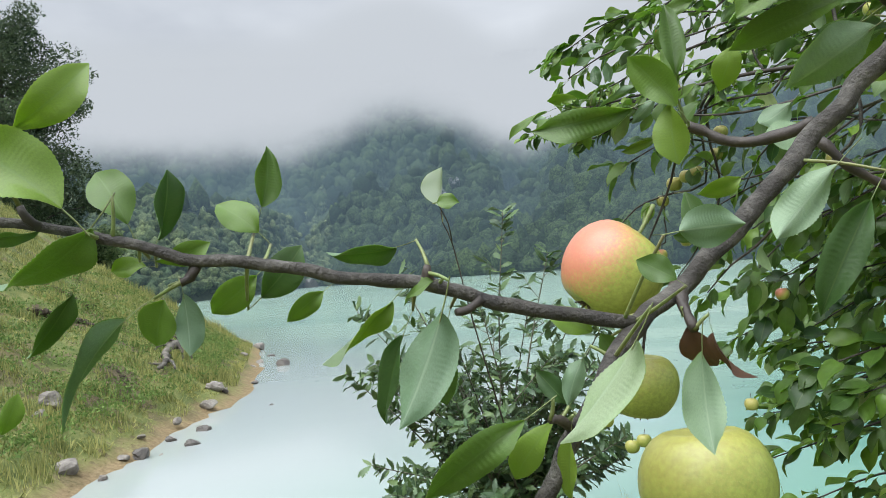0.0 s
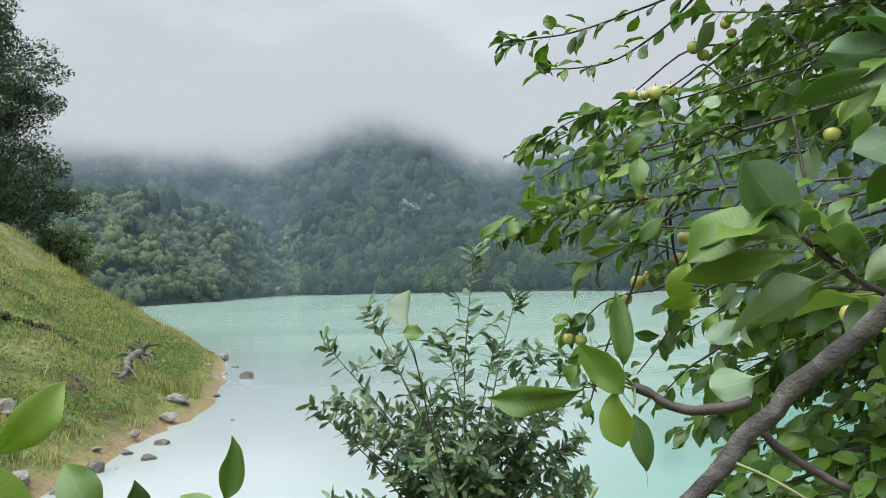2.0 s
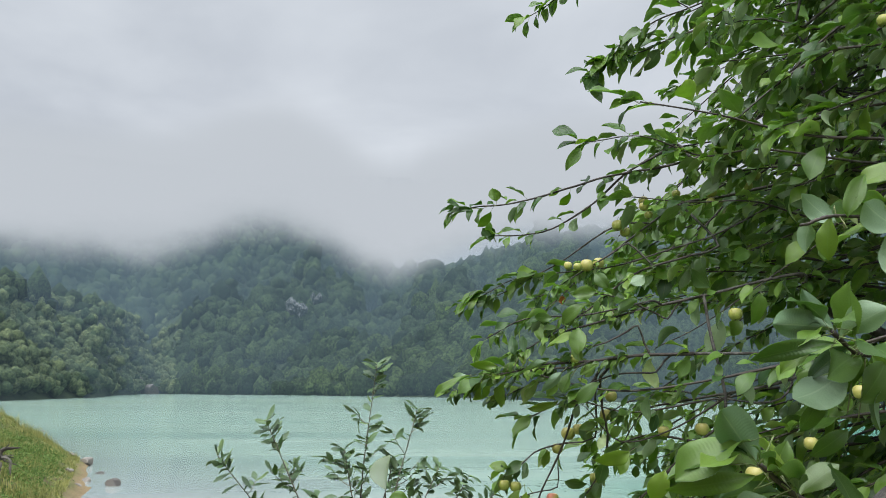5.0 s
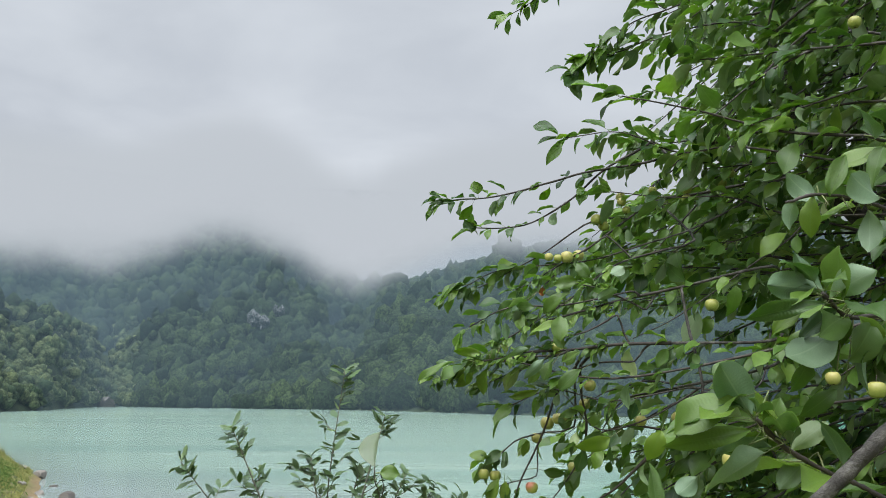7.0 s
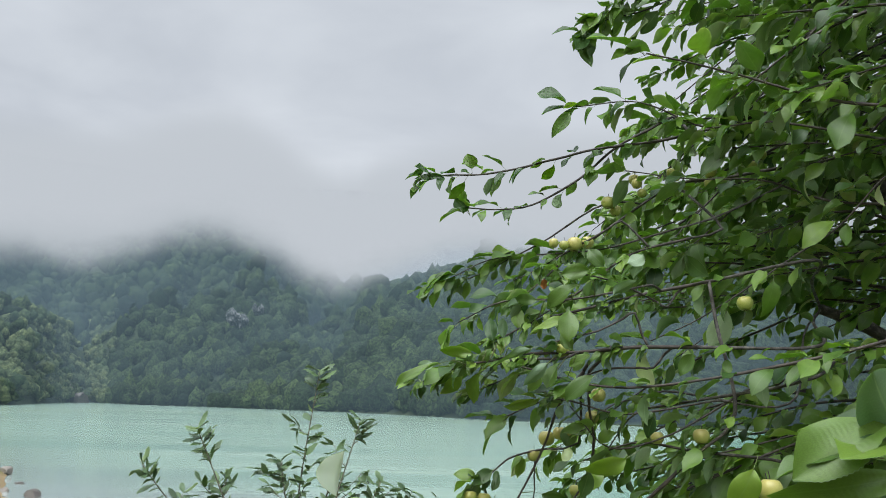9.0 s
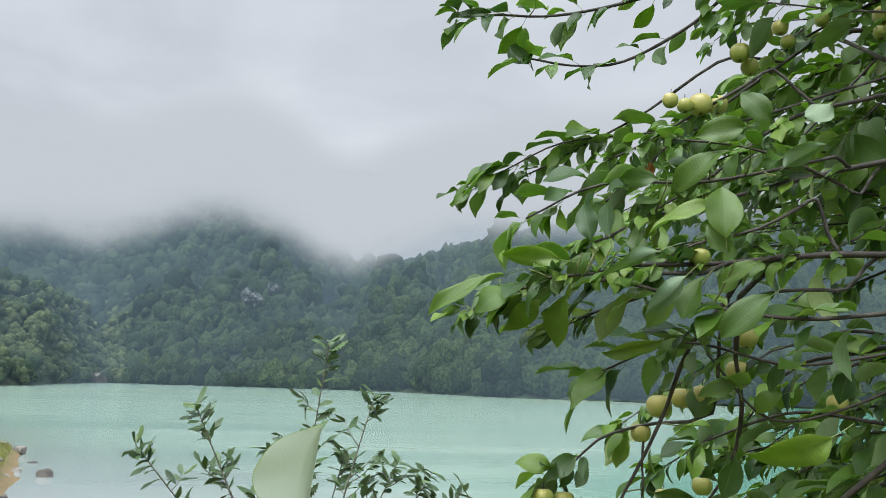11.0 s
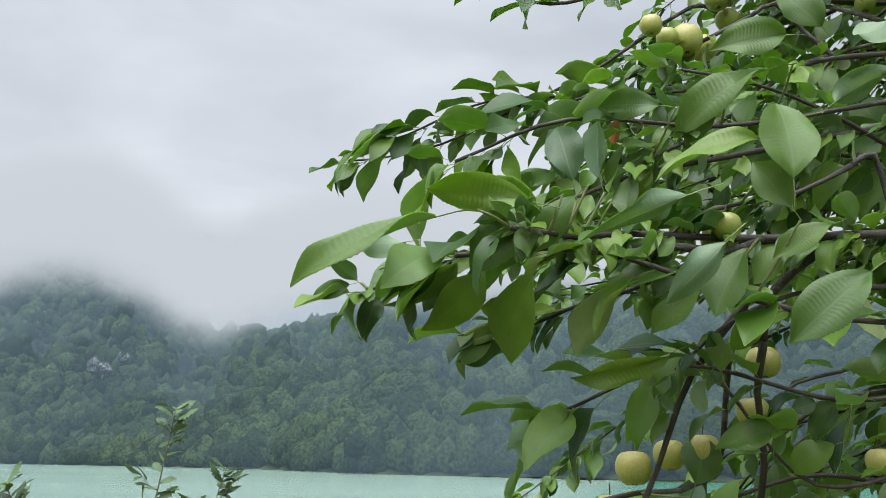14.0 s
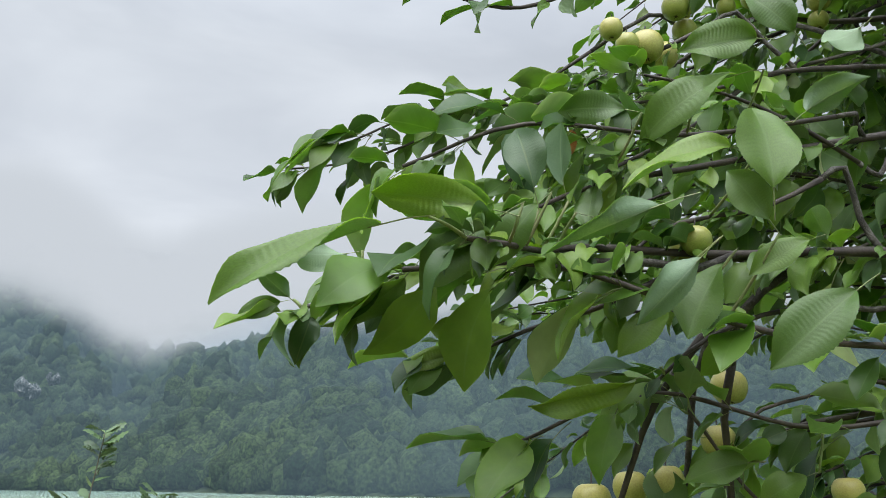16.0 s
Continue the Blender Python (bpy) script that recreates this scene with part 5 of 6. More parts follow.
leaf_at((0.125, 1.742, 2.842), (0.102, 1.738, 2.871), 0.037, (-0.12, -0.97, -0.20))
leaf_at((0.272, 1.718, 2.694), (0.290, 1.713, 2.697), 0.023, (-0.18, -0.91, -0.37), AUTUMN)
leaf_at((0.075, 1.752, 2.916), (0.009, 1.761, 2.913), 0.017, (-0.12, -0.99, -0.08))
leaf_at((0.132, 1.739, 2.932), (0.126, 1.731, 2.964), 0.032, (-0.07, -0.97, -0.25))

# leaves close to the lens, on a shoot of their own
shoot([(-0.050, 1.300, 1.950), (-0.091, 1.205, 2.177), (-0.111, 1.175, 2.297), (-0.121, 1.165, 2.327), (-0.121, 1.165, 2.347)], 0.0014, 0.0007)
shoot([(-0.111, 1.175, 2.297), (-0.109, 1.120, 2.322), (-0.116, 1.077, 2.346)], 0.0009, 0.0006)
leaf_at((-0.121, 1.165, 2.347), (-0.116, 1.158, 2.401), 0.039, (-0.80, 0.60, 0.05), PALE)
leaf_at((-0.116, 1.077, 2.346), (-0.089, 1.067, 2.346), 0.024, (0.10, -0.90, 0.40))

# small apples in the crown
apple((0.306, 1.695, 2.407), 0.0265, (0.05, 0.1, 1.0), APPLE_YELLOW)
apple((0.321, 1.670, 2.411), 0.0264, (0.05, 0.1, 1.0), APPLE_YELLOW)
apple((0.261, 1.715, 2.364), 0.0250, (0.05, 0.1, 1.0), APPLE_YELLOW)
apple((0.247, 1.711, 2.257), 0.0274, (0.05, 0.1, 1.0), APPLE_RED)
apple((0.141, 1.724, 2.285), 0.0261, (0.05, 0.1, 1.0), APPLE_GREEN)
apple((0.168, 1.729, 2.281), 0.0264, (0.05, 0.1, 1.0), APPLE_GREEN)
apple((0.366, 1.646, 2.480), 0.0273, (0.05, 0.1, 1.0), APPLE_YELLOW)
apple((0.355, 1.650, 2.440), 0.0261, (0.05, 0.1, 1.0), APPLE_YELLOW)
apple((0.335, 1.731, 2.268), 0.0207, (0.05, 0.1, 1.0), APPLE_GREEN)
apple((0.273, 1.566, 2.551), 0.0252, (0.05, 0.1, 1.0), APPLE_GREEN)
apple((0.265, 1.547, 2.556), 0.0203, (0.05, 0.1, 1.0), APPLE_GREEN)
apple((0.278, 1.642, 2.765), 0.0193, (0.05, 0.1, 1.0), APPLE_YELLOW)
apple((0.303, 1.656, 2.765), 0.0197, (0.05, 0.1, 1.0), APPLE_GREEN)
apple((0.325, 1.660, 2.769), 0.0297, (0.05, 0.1, 1.0), APPLE_YELLOW)
apple((0.358, 1.680, 2.778), 0.0261, (0.05, 0.1, 1.0), APPLE_YELLOW)
apple((0.493, 1.752, 2.929), 0.0226, (0.05, 0.1, 1.0), APPLE_YELLOW)
apple((0.505, 1.753, 2.909), 0.0209, (0.05, 0.1, 1.0), APPLE_GREEN)
apple((0.566, 1.720, 2.941), 0.0222, (0.05, 0.1, 1.0), APPLE_GREEN)
apple((0.422, 1.735, 2.878), 0.0282, (0.05, 0.1, 1.0), APPLE_GREEN)
apple((0.445, 1.752, 2.866), 0.0254, (0.05, 0.1, 1.0), APPLE_GREEN)
apple((0.853, 1.330, 3.218), 0.0270, (0.05, 0.1, 1.0), APPLE_GREEN)
apple((0.674, 1.777, 2.976), 0.0287, (0.05, 0.1, 1.0), APPLE_YELLOW)
apple((0.750, 1.738, 2.983), 0.0240, (0.05, 0.1, 1.0), APPLE_GREEN)
apple((0.675, 1.783, 2.951), 0.0244, (0.05, 0.1, 1.0), APPLE_GREEN)
apple((0.765, 1.723, 3.004), 0.0239, (0.05, 0.1, 1.0), APPLE_GREEN)
apple((0.587, 1.447, 2.334), 0.0376, (0.05, 0.1, 1.0), APPLE_YELLOW)
apple((0.756, 1.234, 2.469), 0.0330, (0.05, 0.1, 1.0), APPLE_GREEN)
apple((0.523, 1.841, 2.965), 0.0249, (0.05, 0.1, 1.0), APPLE_YELLOW)
apple((0.597, 1.809, 2.977), 0.0217, (0.05, 0.1, 1.0), APPLE_GREEN)
apple((0.754, 1.355, 2.492), 0.0280, (0.05, 0.1, 1.0), APPLE_YELLOW)
apple((0.677, 1.402, 2.396), 0.0262, (0.05, 0.1, 1.0), APPLE_YELLOW)
apple((0.608, 1.538, 2.651), 0.0292, (0.05, 0.1, 1.0), APPLE_GREEN)
apple((0.485, 1.658, 2.404), 0.0251, (0.05, 0.1, 1.0), APPLE_YELLOW)
apple((0.287, 1.720, 2.396), 0.0308, (0.05, 0.1, 1.0), APPLE_YELLOW)
apple((0.354, 1.749, 2.297), 0.0259, (0.05, 0.1, 1.0), APPLE_GREEN)
apple((0.633, 1.535, 2.324), 0.0366, (0.05, 0.1, 1.0), APPLE_YELLOW)
apple((0.559, 1.628, 2.410), 0.0306, (0.05, 0.1, 1.0), APPLE_YELLOW)
apple((0.308, 1.760, 2.282), 0.0238, (0.05, 0.1, 1.0), APPLE_YELLOW)
apple((0.387, 1.680, 1.961), 0.0259, (0.05, 0.1, 1.0), APPLE_YELLOW)
apple((0.167, 1.762, 1.873), 0.0299, (0.05, 0.1, 1.0), APPLE_GREEN)
apple((0.191, 1.761, 1.884), 0.0299, (0.05, 0.1, 1.0), APPLE_GREEN)
apple((0.126, 1.833, 1.913), 0.0290, (0.05, 0.1, 1.0), APPLE_RED)
apple((0.481, 1.745, 2.162), 0.0269, (0.05, 0.1, 1.0), APPLE_RED)


# the rest of the crown, towards the trunk
def fill_crown():
    rng = random.Random(77)
    eye = np.array((-0.17, -0.07, 2.44))
    edge = [(-20, 14), (-9, 13), (-4, 11), (2, 10), (8, 11.5), (13, 13.5), (17, 16), (22, 18), (30, 18)]

    def spot(az, el, d):
        return eye + d * np.array((math.sin(radians(az)) * math.cos(radians(el)), math.cos(radians(az)) * math.cos(radians(el)), math.sin(radians(el))))

    for k in range(325):
        el = rng.uniform(-19, 29) if k < 96 else rng.uniform(-22, -1) if k < 112 else rng.uniform(-21, -3) if 190 <= k < 218 or k >= 270 else rng.uniform(6, 31)
        az = float(interp(el, edge)) + (3.0 if k >= 270 else 9.5 if el < 9 and (k < 96 or 190 <= k < 218) else 4) + 24 * rng.random() ** (0.9 if k < 96 else 1.3)
        d = rng.uniform(1.75, 2.3) if k % 3 and k < 96 else rng.uniform(1.9, 2.7) if 190 <= k < 218 or k >= 270 else rng.uniform(2.3, 3.5)
        tip = spot(az, el, d)
        back = spot(az + rng.uniform(9, 15), el + rng.uniform(-2, 9), d + rng.uniform(0.0, 0.3))
        mid = 0.5 * (tip + back) + np.array((0, 0, rng.uniform(0.0, 0.06)))
        line = limb_mesh("twig", [back, mid, tip], 0.0045, 0.0013, TWIG, 5, 0.035, 0.1)
        connect(back, 0.0045, mid)
        leafy(line, rng.uniform(0.052, 0.074), 100 + k, rng.uniform(1.0, 1.4), loose_leaves, start=0.0)


fill_crown()


def finish_leaves():
    rng = random.Random(31)
    close = [m for m in loose_leaves if m.translation.y < 1.72 and m.translation.x < 0.42][:190]
    chosen = {id(m) for m in close}
    for m in close:
        ob = part("leaf", LEAF_MESHES[rng.randrange(len(LEAF_MESHES))], apple_tree)
        ob.matrix_world = m
    rest = [m for m in loose_leaves if id(m) not in chosen]
    joined_leaves("foliage", COARSE_LEAVES, rest, [LEAF_TOP, LEAF_BACK, PETIOLE], apple_tree, "dense green serrated leaves", rng)


finish_leaves()


# ---- the shrub at the water's edge ----
def shrub_leaf(rng, frames, at, d, size, up):
    d = d.normalized()
    n = up - up.dot(d) * d
    if n.length < 0.15:
        n = Vector((rng.gauss(0, 1), rng.gauss(0, 1), 0.3))
    frames.append(leaf_frame(at, at + d * size, size * rng.uniform(0.27, 0.37), n))


def build_shrub():
    rng = random.Random(5)
    base = (-0.25, 6.35, 0.1)
    shrub = empty("shrub", base, "airy oak shrub with upright shoots and lobed dark green leaves", "shrub")
    forms = [leaf_form(13, c, f, t, 0.0, 0.30, 0.0, False, e, 3) for c, f, t, e in ((0.3, 0.4, 0.2, 0.1), (0.5, 0.5, -0.3, -0.12), (0.15, 0.45, 0.3, 0.05), (-0.2, 0.4, -0.2, -0.1))]
    frames = []
    tall = [(-0.19, 6.09, 2.66), (-0.98, 5.85, 2.24), (0.12, 6.0, 2.32), (-1.33, 5.9, 2.0), (0.28, 5.95, 1.90), (0.52, 6.1, 1.82), (-0.42, 6.0, 2.02), (0.72, 6.0, 1.72), (-0.85, 6.1, 1.86), (-0.05, 6.2, 1.95), (-1.46, 6.0, 1.52), (-1.2, 5.8, 1.62), (0.1, 5.7, 1.62), (-0.6, 5.9, 1.70)]
    low = [(-0.38 + max(-0.95, min(0.95, rng.gauss(0, 0.5))), 6.0 + rng.gauss(0, 0.28), rng.uniform(0.7, 1.6)) for _ in range(52)]
    for k, tip in enumerate(tall + low):
        tip = np.array(tip)
        foot = np.array(base) + np.array((rng.gauss(0, 0.12), rng.gauss(0, 0.1), 0))
        mid = foot * 0.42 + tip * 0.58 + np.array((rng.gauss(0, 0.05) - 0.10 * (tip[0] - foot[0]), rng.gauss(0, 0.06), 0.04))
        p = Pile()
        line = spline([foot, mid, tip], 0.035)
        tube(p, line, 0.012, 0.003, 6, 0.08, rng)
        part("stem", p.mesh("stem", [SHRUB_BARK]), shrub)
        n = len(line)
        top = line[-1][2]
        for i in range(int(n * 0.35), n):
            t = Vector(line[i] - line[i - 1]).normalized()
            left = top - line[i][2]
            if left < 0.16:
                count = 3
            else:
                count = 1 if rng.random() < (0.45 if line[i][2] > 1.5 else 0.7) else 0
            for _ in range(count):
                out = Vector((rng.gauss(0, 1), rng.gauss(0, 1), rng.gauss(0, 1)))
                out = (out - out.dot(t) * t).normalized()
                shrub_leaf(rng, frames, Vector(line[i]), out + t * rng.uniform(0.2, 0.9), rng.uniform(0.085, 0.15), t + Vector((rng.gauss(0, 0.45), rng.gauss(-0.2, 0.45), 0.4)))
            if 0.12 < left and rng.random() < (0.2 if line[i][2] > 1.5 else 0.17):
                out = Vector((rng.gauss(0, 1), rng.gauss(0, 0.8), 0))
                out = (out.normalized() * rng.uniform(0.6, 1.0) + t * rng.uniform(0.4, 1.1)).normalized()
                e = Vector(line[i]) + out * rng.uniform(0.10, 0.26)
                p = Pile()
                side = spline([line[i], (Vector(line[i]) + e) * 0.5 + Vector((0, 0, -0.015)), e], 0.035)
                tube(p, side, 0.0035, 0.002, 5)
                part("twig", p.mesh("twig", [SHRUB_BARK]), shrub)
                for j, q in enumerate(side[2:]):
                    for _ in range(2 if j > len(side) - 5 else 1):
                        d = out * rng.uniform(0.3, 1.0) + Vector((rng.gauss(0, 0.7), rng.gauss(0, 0.7), rng.gauss(0.05, 0.45)))
                        shrub_leaf(rng, frames, Vector(q), d, rng.uniform(0.085, 0.14), Vector((rng.gauss(0, 0.5), rng.gauss(-0.3, 0.5), 1.0)))
    joined_leaves("foliage", forms, frames, [SHRUB_LEAF, SHRUB_BACK], shrub, "lobed dark green leaves with paler backs", rng)


build_shrub()


# ---- trees on the bank ----
def build_bank_tree(base, height, spread, seed, label, leaves, skin, lean=0.0):
    rng = random.Random(seed)
    tree = empty("tree", base, label, "tree")
    p = Pile()
    b = np.array(base)
    top = b + np.array((lean, 0, height * 0.8))
    trunk = spline([b - np.array((0, 0, 0.4)), b + np.array((0.1, 0, height * 0.3)), b + np.array((lean * 0.6, 0.1, height * 0.55)), top], 0.5)
    tube(p, trunk, height * 0.028, height * 0.006, 9, 0.08, rng)
    part("trunk", p.mesh("trunk", [TREE_BARK]), tree)
    vs, n = [], 0
    for k in range(44):
        f = rng.uniform(0.02, 1.0) if k % 3 else rng.uniform(0.02, 0.3)
        q = trunk[int(f * (len(trunk) - 1))]
        w = rng.uniform(0, 6.28)
        reach = spread * (1.06 - 0.45 * f**3) * rng.uniform(0.55, 1.05)
        tip = q + np.array((math.cos(w) * reach, math.sin(w) * reach, rng.uniform(0.05, 0.5) * reach))
        p = Pile()
        line = spline([q, 0.5 * (q + tip) + np.array((0, 0, 0.12 * reach)), tip], 0.4)
        tube(p, line, height * 0.008, 0.015, 5, 0.1, rng)
        part("branch", p.mesh("branch", [TREE_BARK]), tree)
        for c in range(5):
            g = line[int(len(line) * rng.uniform(0.35, 0.999))] + np.array([rng.gauss(0, 0.2 * spread) for _ in range(3)]) * 0.7
            r = spread * rng.uniform(0.16, 0.30)
            m = leaves
            d = np.random.RandomState(seed * 1000 + k * 10 + c)
            o = d.normal(size=(m, 3))
            o = g + o / np.linalg.norm(o, axis=1)[:, None] * (r * d.uniform(0.25, 1.0, (m, 1)) ** 0.6) * np.array((1.15, 1.15, 0.75))
            size = 0.028 + 0.038 * d.rand(m, 1, 1)
            vs.append(o[:, None, :] + d.normal(size=(m, 3, 3)) * size)
    v = np.concatenate(vs).reshape(-1, 3)
    me = mesh_from("crown", v, np.arange(len(v)).reshape(-1, 3), [skin], smooth=False)
    part("crown", me, tree, "ragged green crown")


def on_ground(x, y, lift=0.0):
    return (x, y, float(ground_height(x, y)) + lift)


build_bank_tree(on_ground(-22.6, 32.2), 10.9, 3.7, 3, "tall dark broadleaf tree on the bank's crest", 560, DARK_TREE)
build_bank_tree(on_ground(-20.9, 36.4), 3.6, 1.4, 4, "bushy green thicket behind the grassy bank", 150, THICKET)
build_bank_tree(on_ground(-22.8, 31.2), 3.0, 1.7, 7, "bushy green thicket behind the grassy bank", 160, THICKET)


# ---- stones, driftwood and turf on the bank ----
def build_rock(x, y, size, mat, label, seed, squat=0.55, sink=0.25):
    rng = random.Random(seed)
    v, f = blob(rng, 3, 0.42, (size * 0.5, size * 0.42 * rng.uniform(0.8, 1.2), size * 0.5 * squat), 1.1)
    for _ in range(9):
        n = np.array([rng.gauss(0, 1), rng.gauss(0, 1), rng.gauss(0.2, 0.8)])
        n /= np.linalg.norm(n)
        reach = v @ n
        over = np.maximum(reach - rng.uniform(0.55, 0.85) * reach.max(), 0)
        v = v - over[:, None] * n * 0.94
    ob = new("rock", mesh_from("rock", v, f, [mat], smooth=False))
    z = max(float(ground_height(x, y)), -0.05)
    ob.matrix_world = Matrix.Translation((x, y, z + size * squat * sink)) @ Matrix.Rotation(rng.uniform(0, 6.28), 4, "Z")
    tagged(ob, label, "rock", "stones along the shore")


FAR_ROCK = "brown rock at the foot of the far wooded shore"
DARK_STONE, PALE_STONE = "dark wet stone lying at the waterline", "pale weathered stone lying on the bank"
build_rock(-6.89, 20.90, 0.57, WET_ROCK, DARK_STONE, 1)
build_rock(-9.46, 26.19, 0.49, ROCK, PALE_STONE, 2)
build_rock(-8.20, 23.83, 0.28, WET_ROCK, DARK_STONE, 3)
build_rock(-5.00, 14.29, 0.18, WET_ROCK, DARK_STONE, 4)
build_rock(-6.45, 17.42, 0.23, WET_ROCK, DARK_STONE, 5)
build_rock(-6.41, 15.14, 0.44, ROCK, PALE_STONE, 6)
build_rock(-5.40, 12.20, 0.35, WET_ROCK, DARK_STONE, 7)
build_rock(-5.92, 12.40, 0.23, ROCK, PALE_STONE, 8)
build_rock(-5.52, 10.44, 0.35, WET_ROCK, DARK_STONE, 9)
build_rock(-5.65, 10.21, 0.18, ROCK, PALE_STONE, 10)
build_rock(-9.90, 25.99, 0.34, ROCK, PALE_STONE, 11)
build_rock(-6.29, 15.25, 0.22, WET_ROCK, DARK_STONE, 12)
build_rock(-5.31, 10.57, 0.15, ROCK, PALE_STONE, 13)
build_rock(-6.87, 10.26, 0.31, ROCK, PALE_STONE, 14)
build_rock(-5.82, 9.18, 0.35, ROCK, PALE_STONE, 15)
build_rock(-5.12, 11.15, 0.30, WET_ROCK, DARK_STONE, 16)
build_rock(-5.48, 9.34, 0.18, ROCK, PALE_STONE, 17)
build_rock(-5.33, 7.48, 0.23, ROCK, PALE_STONE, 18)
build_rock(-5.63, 11.49, 0.20, WET_ROCK, DARK_STONE, 19)
build_rock(-7.54, 20.25, 0.22, ROCK, PALE_STONE, 20)
build_rock(-7.90, 21.88, 0.30, ROCK, PALE_STONE, 21)
build_rock(-8.51, 22.30, 0.25, ROCK, PALE_STONE, 22)
build_rock(-6.04, 13.92, 0.31, ROCK, PALE_STONE, 23)
build_rock(-4.73, 13.01, 0.13, WET_ROCK, DARK_STONE, 24)
build_rock(-18.70, 45.16, 0.29, WET_ROCK, DARK_STONE, 25)
build_rock(-6.52, 15.08, 0.27, ROCK, PALE_STONE, 26)
build_rock(-6.39, 15.40, 0.22, ROCK, PALE_STONE, 27)
build_rock(-12.81, 26.17, 0.34, ROCK, PALE_STONE, 28, 0.8)
build_rock(-12.55, 25.90, 0.20, ROCK, PALE_STONE, 29, 0.8)
build_rock(-5.90, 11.17, 0.13, ROCK, PALE_STONE, 30)
build_rock(-7.05, 10.85, 0.36, ROCK, PALE_STONE, 31, 0.8)


build_rock(-64.0, 222.0, 6.0, WET_ROCK, FAR_ROCK, 71)
build_rock(-68.0, 224.0, 4.0, ROCK, FAR_ROCK, 72)


def build_driftwood():
    rng = random.Random(9)
    x, y = -7.62, 16.0
    z = float(ground_height(x, y))
    wood = empty("driftwood", (x, y, z), "bleached grey driftwood stump with a fan of broken roots", "driftwood")
    o = np.array((x, y, z))

    def limb_of(name, pts, r0, r1, mat=DRIFTWOOD, rough=0.22):
        p = Pile()
        line = spline([o + np.array(q) for q in pts], 0.04)
        line[1:-1] += np.array([[rng.gauss(0, 0.14 * r0) for _ in range(3)] for _ in range(len(line) - 2)])
        tube(p, line, r0, r1, 9, rough, rng)
        part(name, p.mesh(name, [mat]), wood)

    limb_of("log", ((0.06, 0.15, 0.36), (0.04, -0.2, 0.32), (0.13, -0.65, 0.24), (0.36, -1.15, 0.12), (0.52, -1.75, 0.05)), 0.09, 0.03)
    limb_of("log", ((0.30, -1.0, 0.14), (0.52, -1.2, 0.10), (0.72, -1.5, 0.0)), 0.035, 0.018)
    limb_of("log", ((0.42, -1.35, 0.08), (0.22, -1.45, 0.12), (-0.02, -1.5, 0.18)), 0.025, 0.01)
    limb_of("log", ((0.0, -0.5, 0.24), (0.16, -0.6, 0.20), (0.26, -0.62, 0.12)), 0.035, 0.016)
    for k in range(17):
        a = -0.9 + 4.9 * k / 16 + rng.gauss(0, 0.12)
        r = rng.uniform(0.26, 0.46)
        c, s = math.cos(a), math.sin(a)
        bow = rng.uniform(-0.35, 0.35)
        limb_of("root", ((0.06, 0.12, 0.36), (0.06 + 0.5 * r * math.cos(a + bow), 0.12, 0.38 + 0.36 * r * math.sin(a + bow)), (0.06 + r * c, 0.1 + rng.gauss(0, 0.15), max(0.02, 0.38 + 0.62 * r * s))), rng.uniform(0.022, 0.045), 0.008, DARK_ROOT if k % 3 else DRIFTWOOD, 0.3)
    limb_of("root", ((0.1, 0.1, 0.34), (0.34, 0.0, 0.3), (0.40, -0.05, 0.02)), 0.03, 0.018)
    limb_of("root", ((0.1, 0.0, 0.34), (0.22, -0.1, 0.2), (0.26, -0.2, 0.0)), 0.04, 0.025, DARK_ROOT)
    limb_of("root", ((-0.02, 0.0, 0.34), (-0.3, 0.05, 0.36), (-0.42, -0.05, 0.26)), 0.045, 0.02)


build_driftwood()


def build_ledge(points, thick, seed, label):
    """A small broken edge in the turf: crumbling dark soil under an overhang."""
    rng = random.Random(seed)
    vs, fs, n = [], [], 0
    line = spline([on_ground(x, y) for x, y in points], 0.09)
    for q in line:
        for _ in range(3):
            v, f = blob(rng, 1, 0.5, (thick * rng.uniform(0.6, 1.3), thick * rng.uniform(0.5, 1.0), thick * rng.uniform(0.4, 0.9)), 1.6)
            at = q + np.array((rng.gauss(0, 0.04), rng.gauss(0, 0.04), rng.uniform(0.0, 0.6) * thick))
            vs.append(v + at)
            fs += [[i + n for i in g] for g in f]
            n += len(v)
    ob = new("soil_ledge", mesh_from("soil_ledge", np.concatenate(vs), fs, [SOIL], smooth=False))
    tagged(ob, label, "soil", kind="structure")


build_ledge([(-9.75, 14.5), (-9.40, 15.1), (-9.24, 15.42), (-8.95, 15.43), (-8.69, 15.45)], 0.085, 41, "dark crumbling soil edge in the grassy bank")
build_ledge([(-7.70, 13.40), (-7.45, 13.35), (-7.20, 13.15)], 0.07, 42, "dark crumbling soil edge in the grassy bank")
build_ledge([(-10.2, 17.3), (-10.7, 17.2), (-11.1, 16.9)], 0.06, 43, "dark crumbling soil edge in the grassy bank")


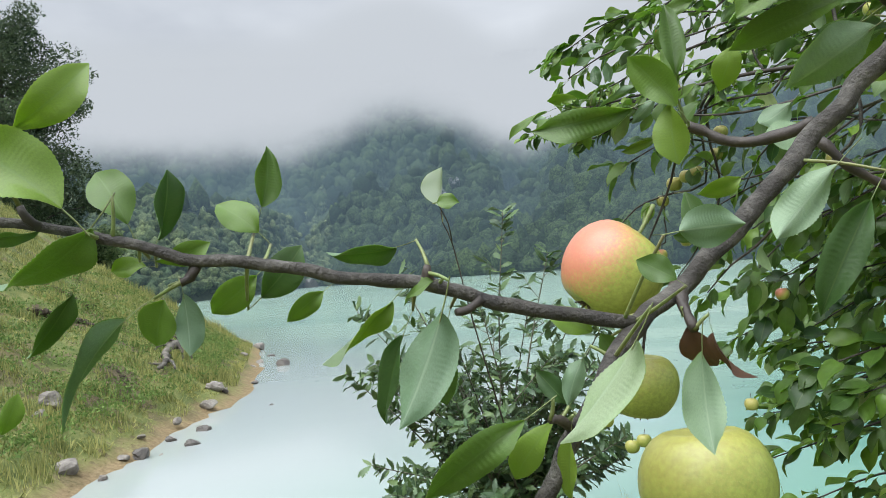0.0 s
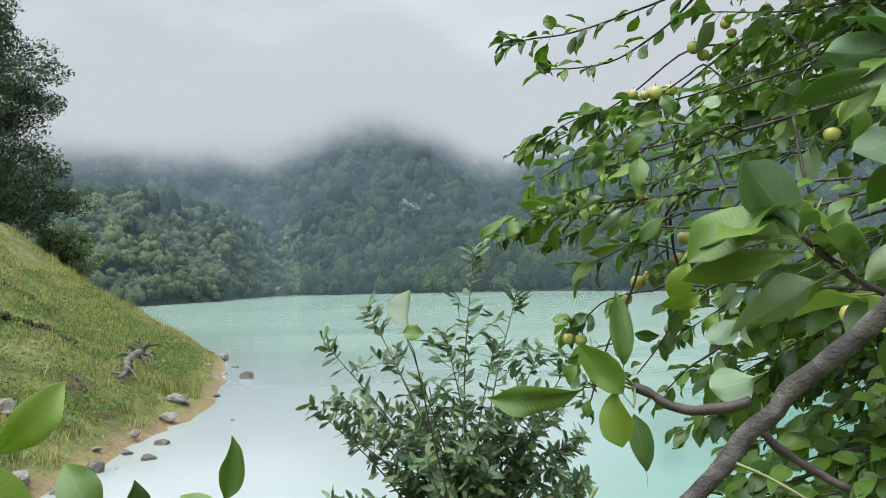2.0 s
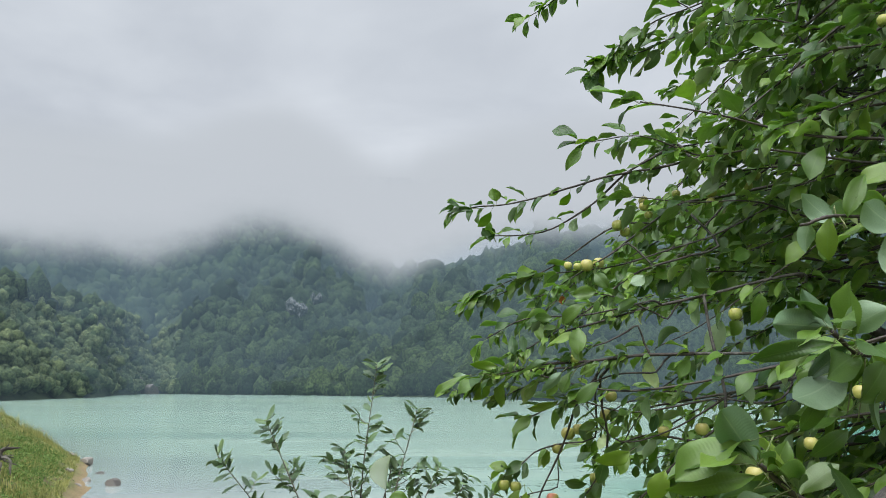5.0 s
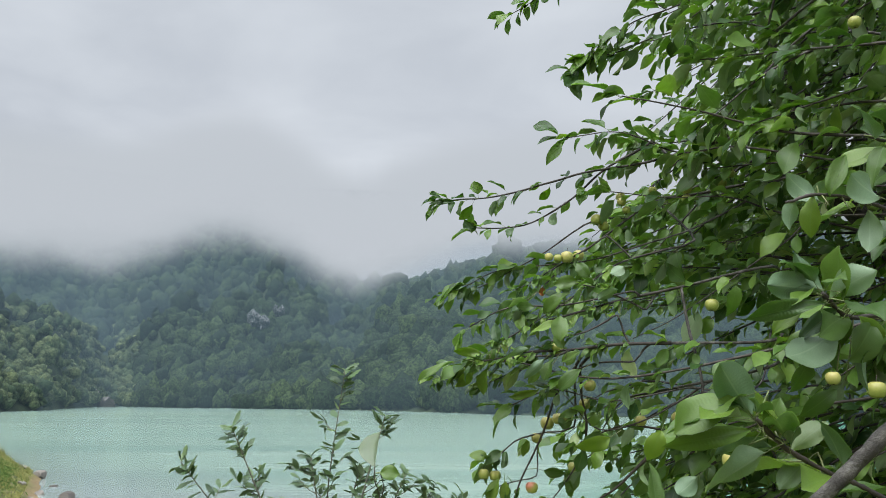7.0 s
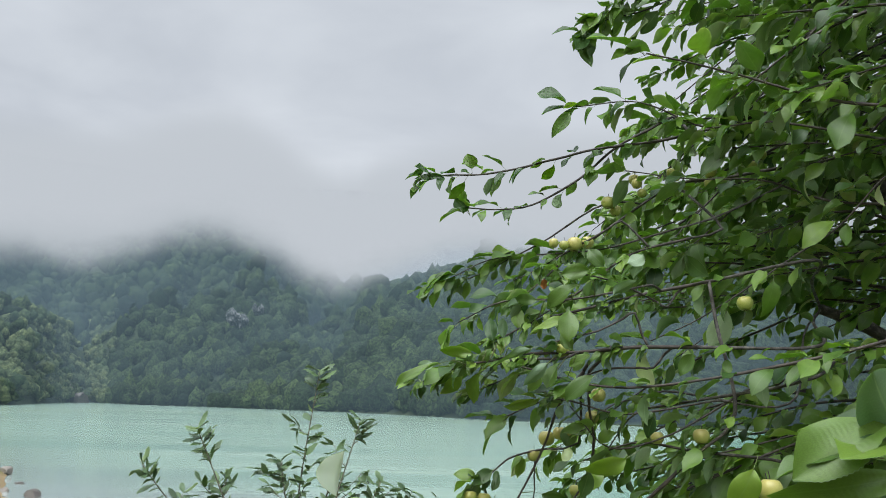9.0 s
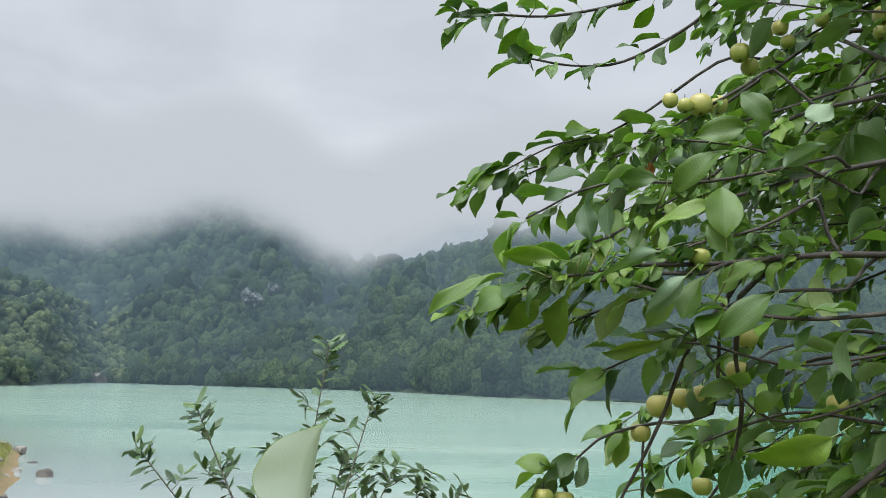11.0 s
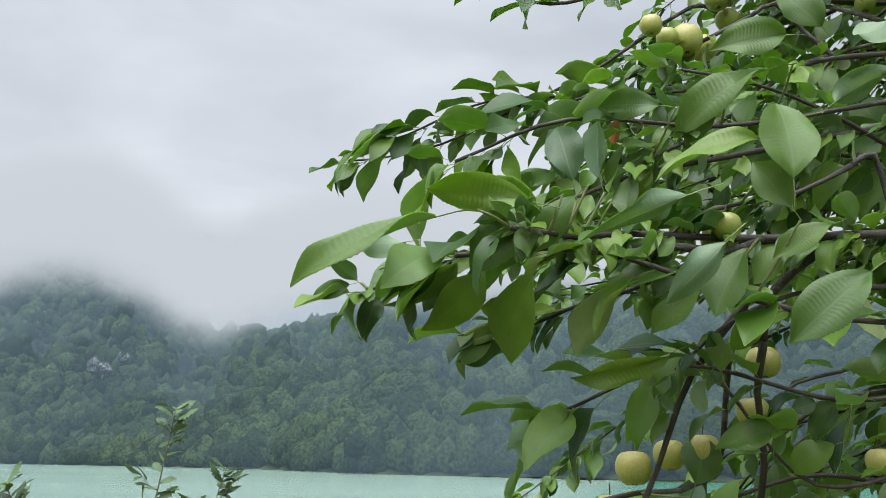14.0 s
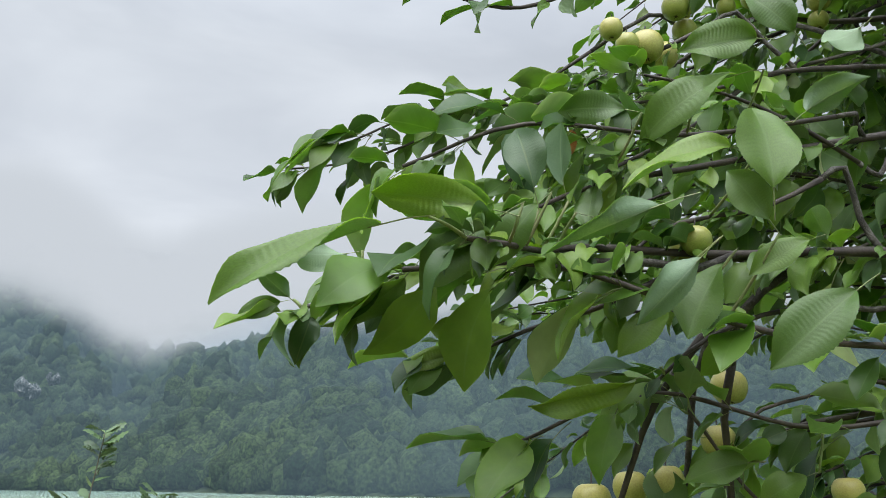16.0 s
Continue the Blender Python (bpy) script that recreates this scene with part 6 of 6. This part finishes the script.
def build_turf():
    """Grass blades and low weeds on the part of the bank that the path passes."""
    d = np.random.RandomState(12)
    n = 270000
    y = 7 + 26 * d.rand(n) ** 0.8
    x = interp(y, BANK_LINE) - 0.3 - 15 * d.rand(n) ** 1.3
    home = np.arange(n) % 7 == 0
    y = np.where(home, -6 + 13 * d.rand(n), y)
    x = np.where(home, -6 + 13 * d.rand(n), x)
    z = ground_height(x, y) - 0.02
    rough = roughness_field(x, y)
    z = z + rough
    patch = np.array([noise.noise((a * 0.5, b * 0.5, 9)) for a, b in zip(x, y)])
    keep = (z > 0.07 + 0.13 * d.rand(n)) & (patch > -0.42 + 0.3 * d.rand(n))
    for cx, cy, wide, deep in SCARS:
        keep &= ((x - cx) / wide) ** 2 + ((y - cy) / deep) ** 2 > 0.5 + 0.5 * d.rand(n)
    x, y, z = x[keep], y[keep], z[keep]
    m = len(x)
    tuft = np.array([noise.noise((a * 2.3, b * 2.3, 4)) for a, b in zip(x, y)])
    h = d.uniform(0.035, 0.12, m) * np.where(patch[keep] > 0.12, 1.5, 1.0) * np.interp(tuft, [-0.4, 0.0, 0.4], [0.35, 0.9, 2.6])
    a = d.uniform(0, 6.28, m)
    w = d.uniform(0.005, 0.013, m)
    lean = d.normal(0, 0.05, (m, 2))
    v = np.empty((m, 3, 3))
    v[:, 0] = np.stack([x - w * np.cos(a), y - w * np.sin(a), z], -1)
    v[:, 1] = np.stack([x + w * np.cos(a), y + w * np.sin(a), z], -1)
    v[:, 2] = np.stack([x + lean[:, 0], y + lean[:, 1], z + h], -1)
    me = mesh_from("grass", v.reshape(-1, 3), np.arange(3 * m).reshape(-1, 3), [GRASS], smooth=False)
    tagged(new("grass", me), "short yellow-green grass on the sloping bank", "grass", kind="stuff")
    spots = []
    for _ in range(900):
        yy = 8 + 16 * d.rand()
        xx = float(interp(yy, BANK_LINE)) - 0.9 - 4.5 * d.rand() ** 1.5
        spots.append((xx, yy, float(ground_height(xx, yy))))
    tri = []
    for sx, sy, sz in spots:
        k = d.randint(30, 70)
        r = d.uniform(0.12, 0.34)
        o = d.normal(size=(k, 3)) * np.array((r, r, 0.035)) + np.array((sx, sy, sz + 0.07))
        tri.append(o[:, None, :] + d.normal(size=(k, 3, 3)) * 0.019)
    v = np.concatenate(tri).reshape(-1, 3)
    me = mesh_from("weeds", v, np.arange(len(v)).reshape(-1, 3), [WEED], smooth=False)
    tagged(new("weeds", me), "low broad-leaved weeds along the shore", "weeds", kind="stuff")


build_turf()


def build_cliff(az, el, wide, tall, seed, part_of):
    """A bare limestone face that shows through the wood."""
    r = 150.0
    while r < 420:
        x, y = r * math.sin(radians(az)), r * math.cos(radians(az))
        z = float(ground_height(x, y))
        if (z - 2.5) / r > math.tan(radians(el)):
            break
        r += 1.0
    rng = random.Random(seed)
    for k in range(6):
        v, f = blob(rng, 3, 0.5, (wide * rng.uniform(0.16, 0.3), 2.5, tall * rng.uniform(0.3, 0.55)), 1.8)
        me = mesh_from("rock_face", v, f, [CLIFF], smooth=False)
        dx = (k - 2.5) / 6 * wide
        c = part("rock_face", me, part_of)
        c.matrix_world = Matrix.Translation((x + dx, y - 5.0, z + 4.5 + rng.uniform(-0.25, 0.25) * tall))


cliff = empty("limestone_cliff", (-30, 250, 22), "pale limestone outcrop among the trees on the hillside", "cliff")
build_cliff(-6.3, 4.3, 5.0, 4.5, 2, cliff)
build_cliff(-5.0, 4.9, 2.6, 3.0, 5, cliff)
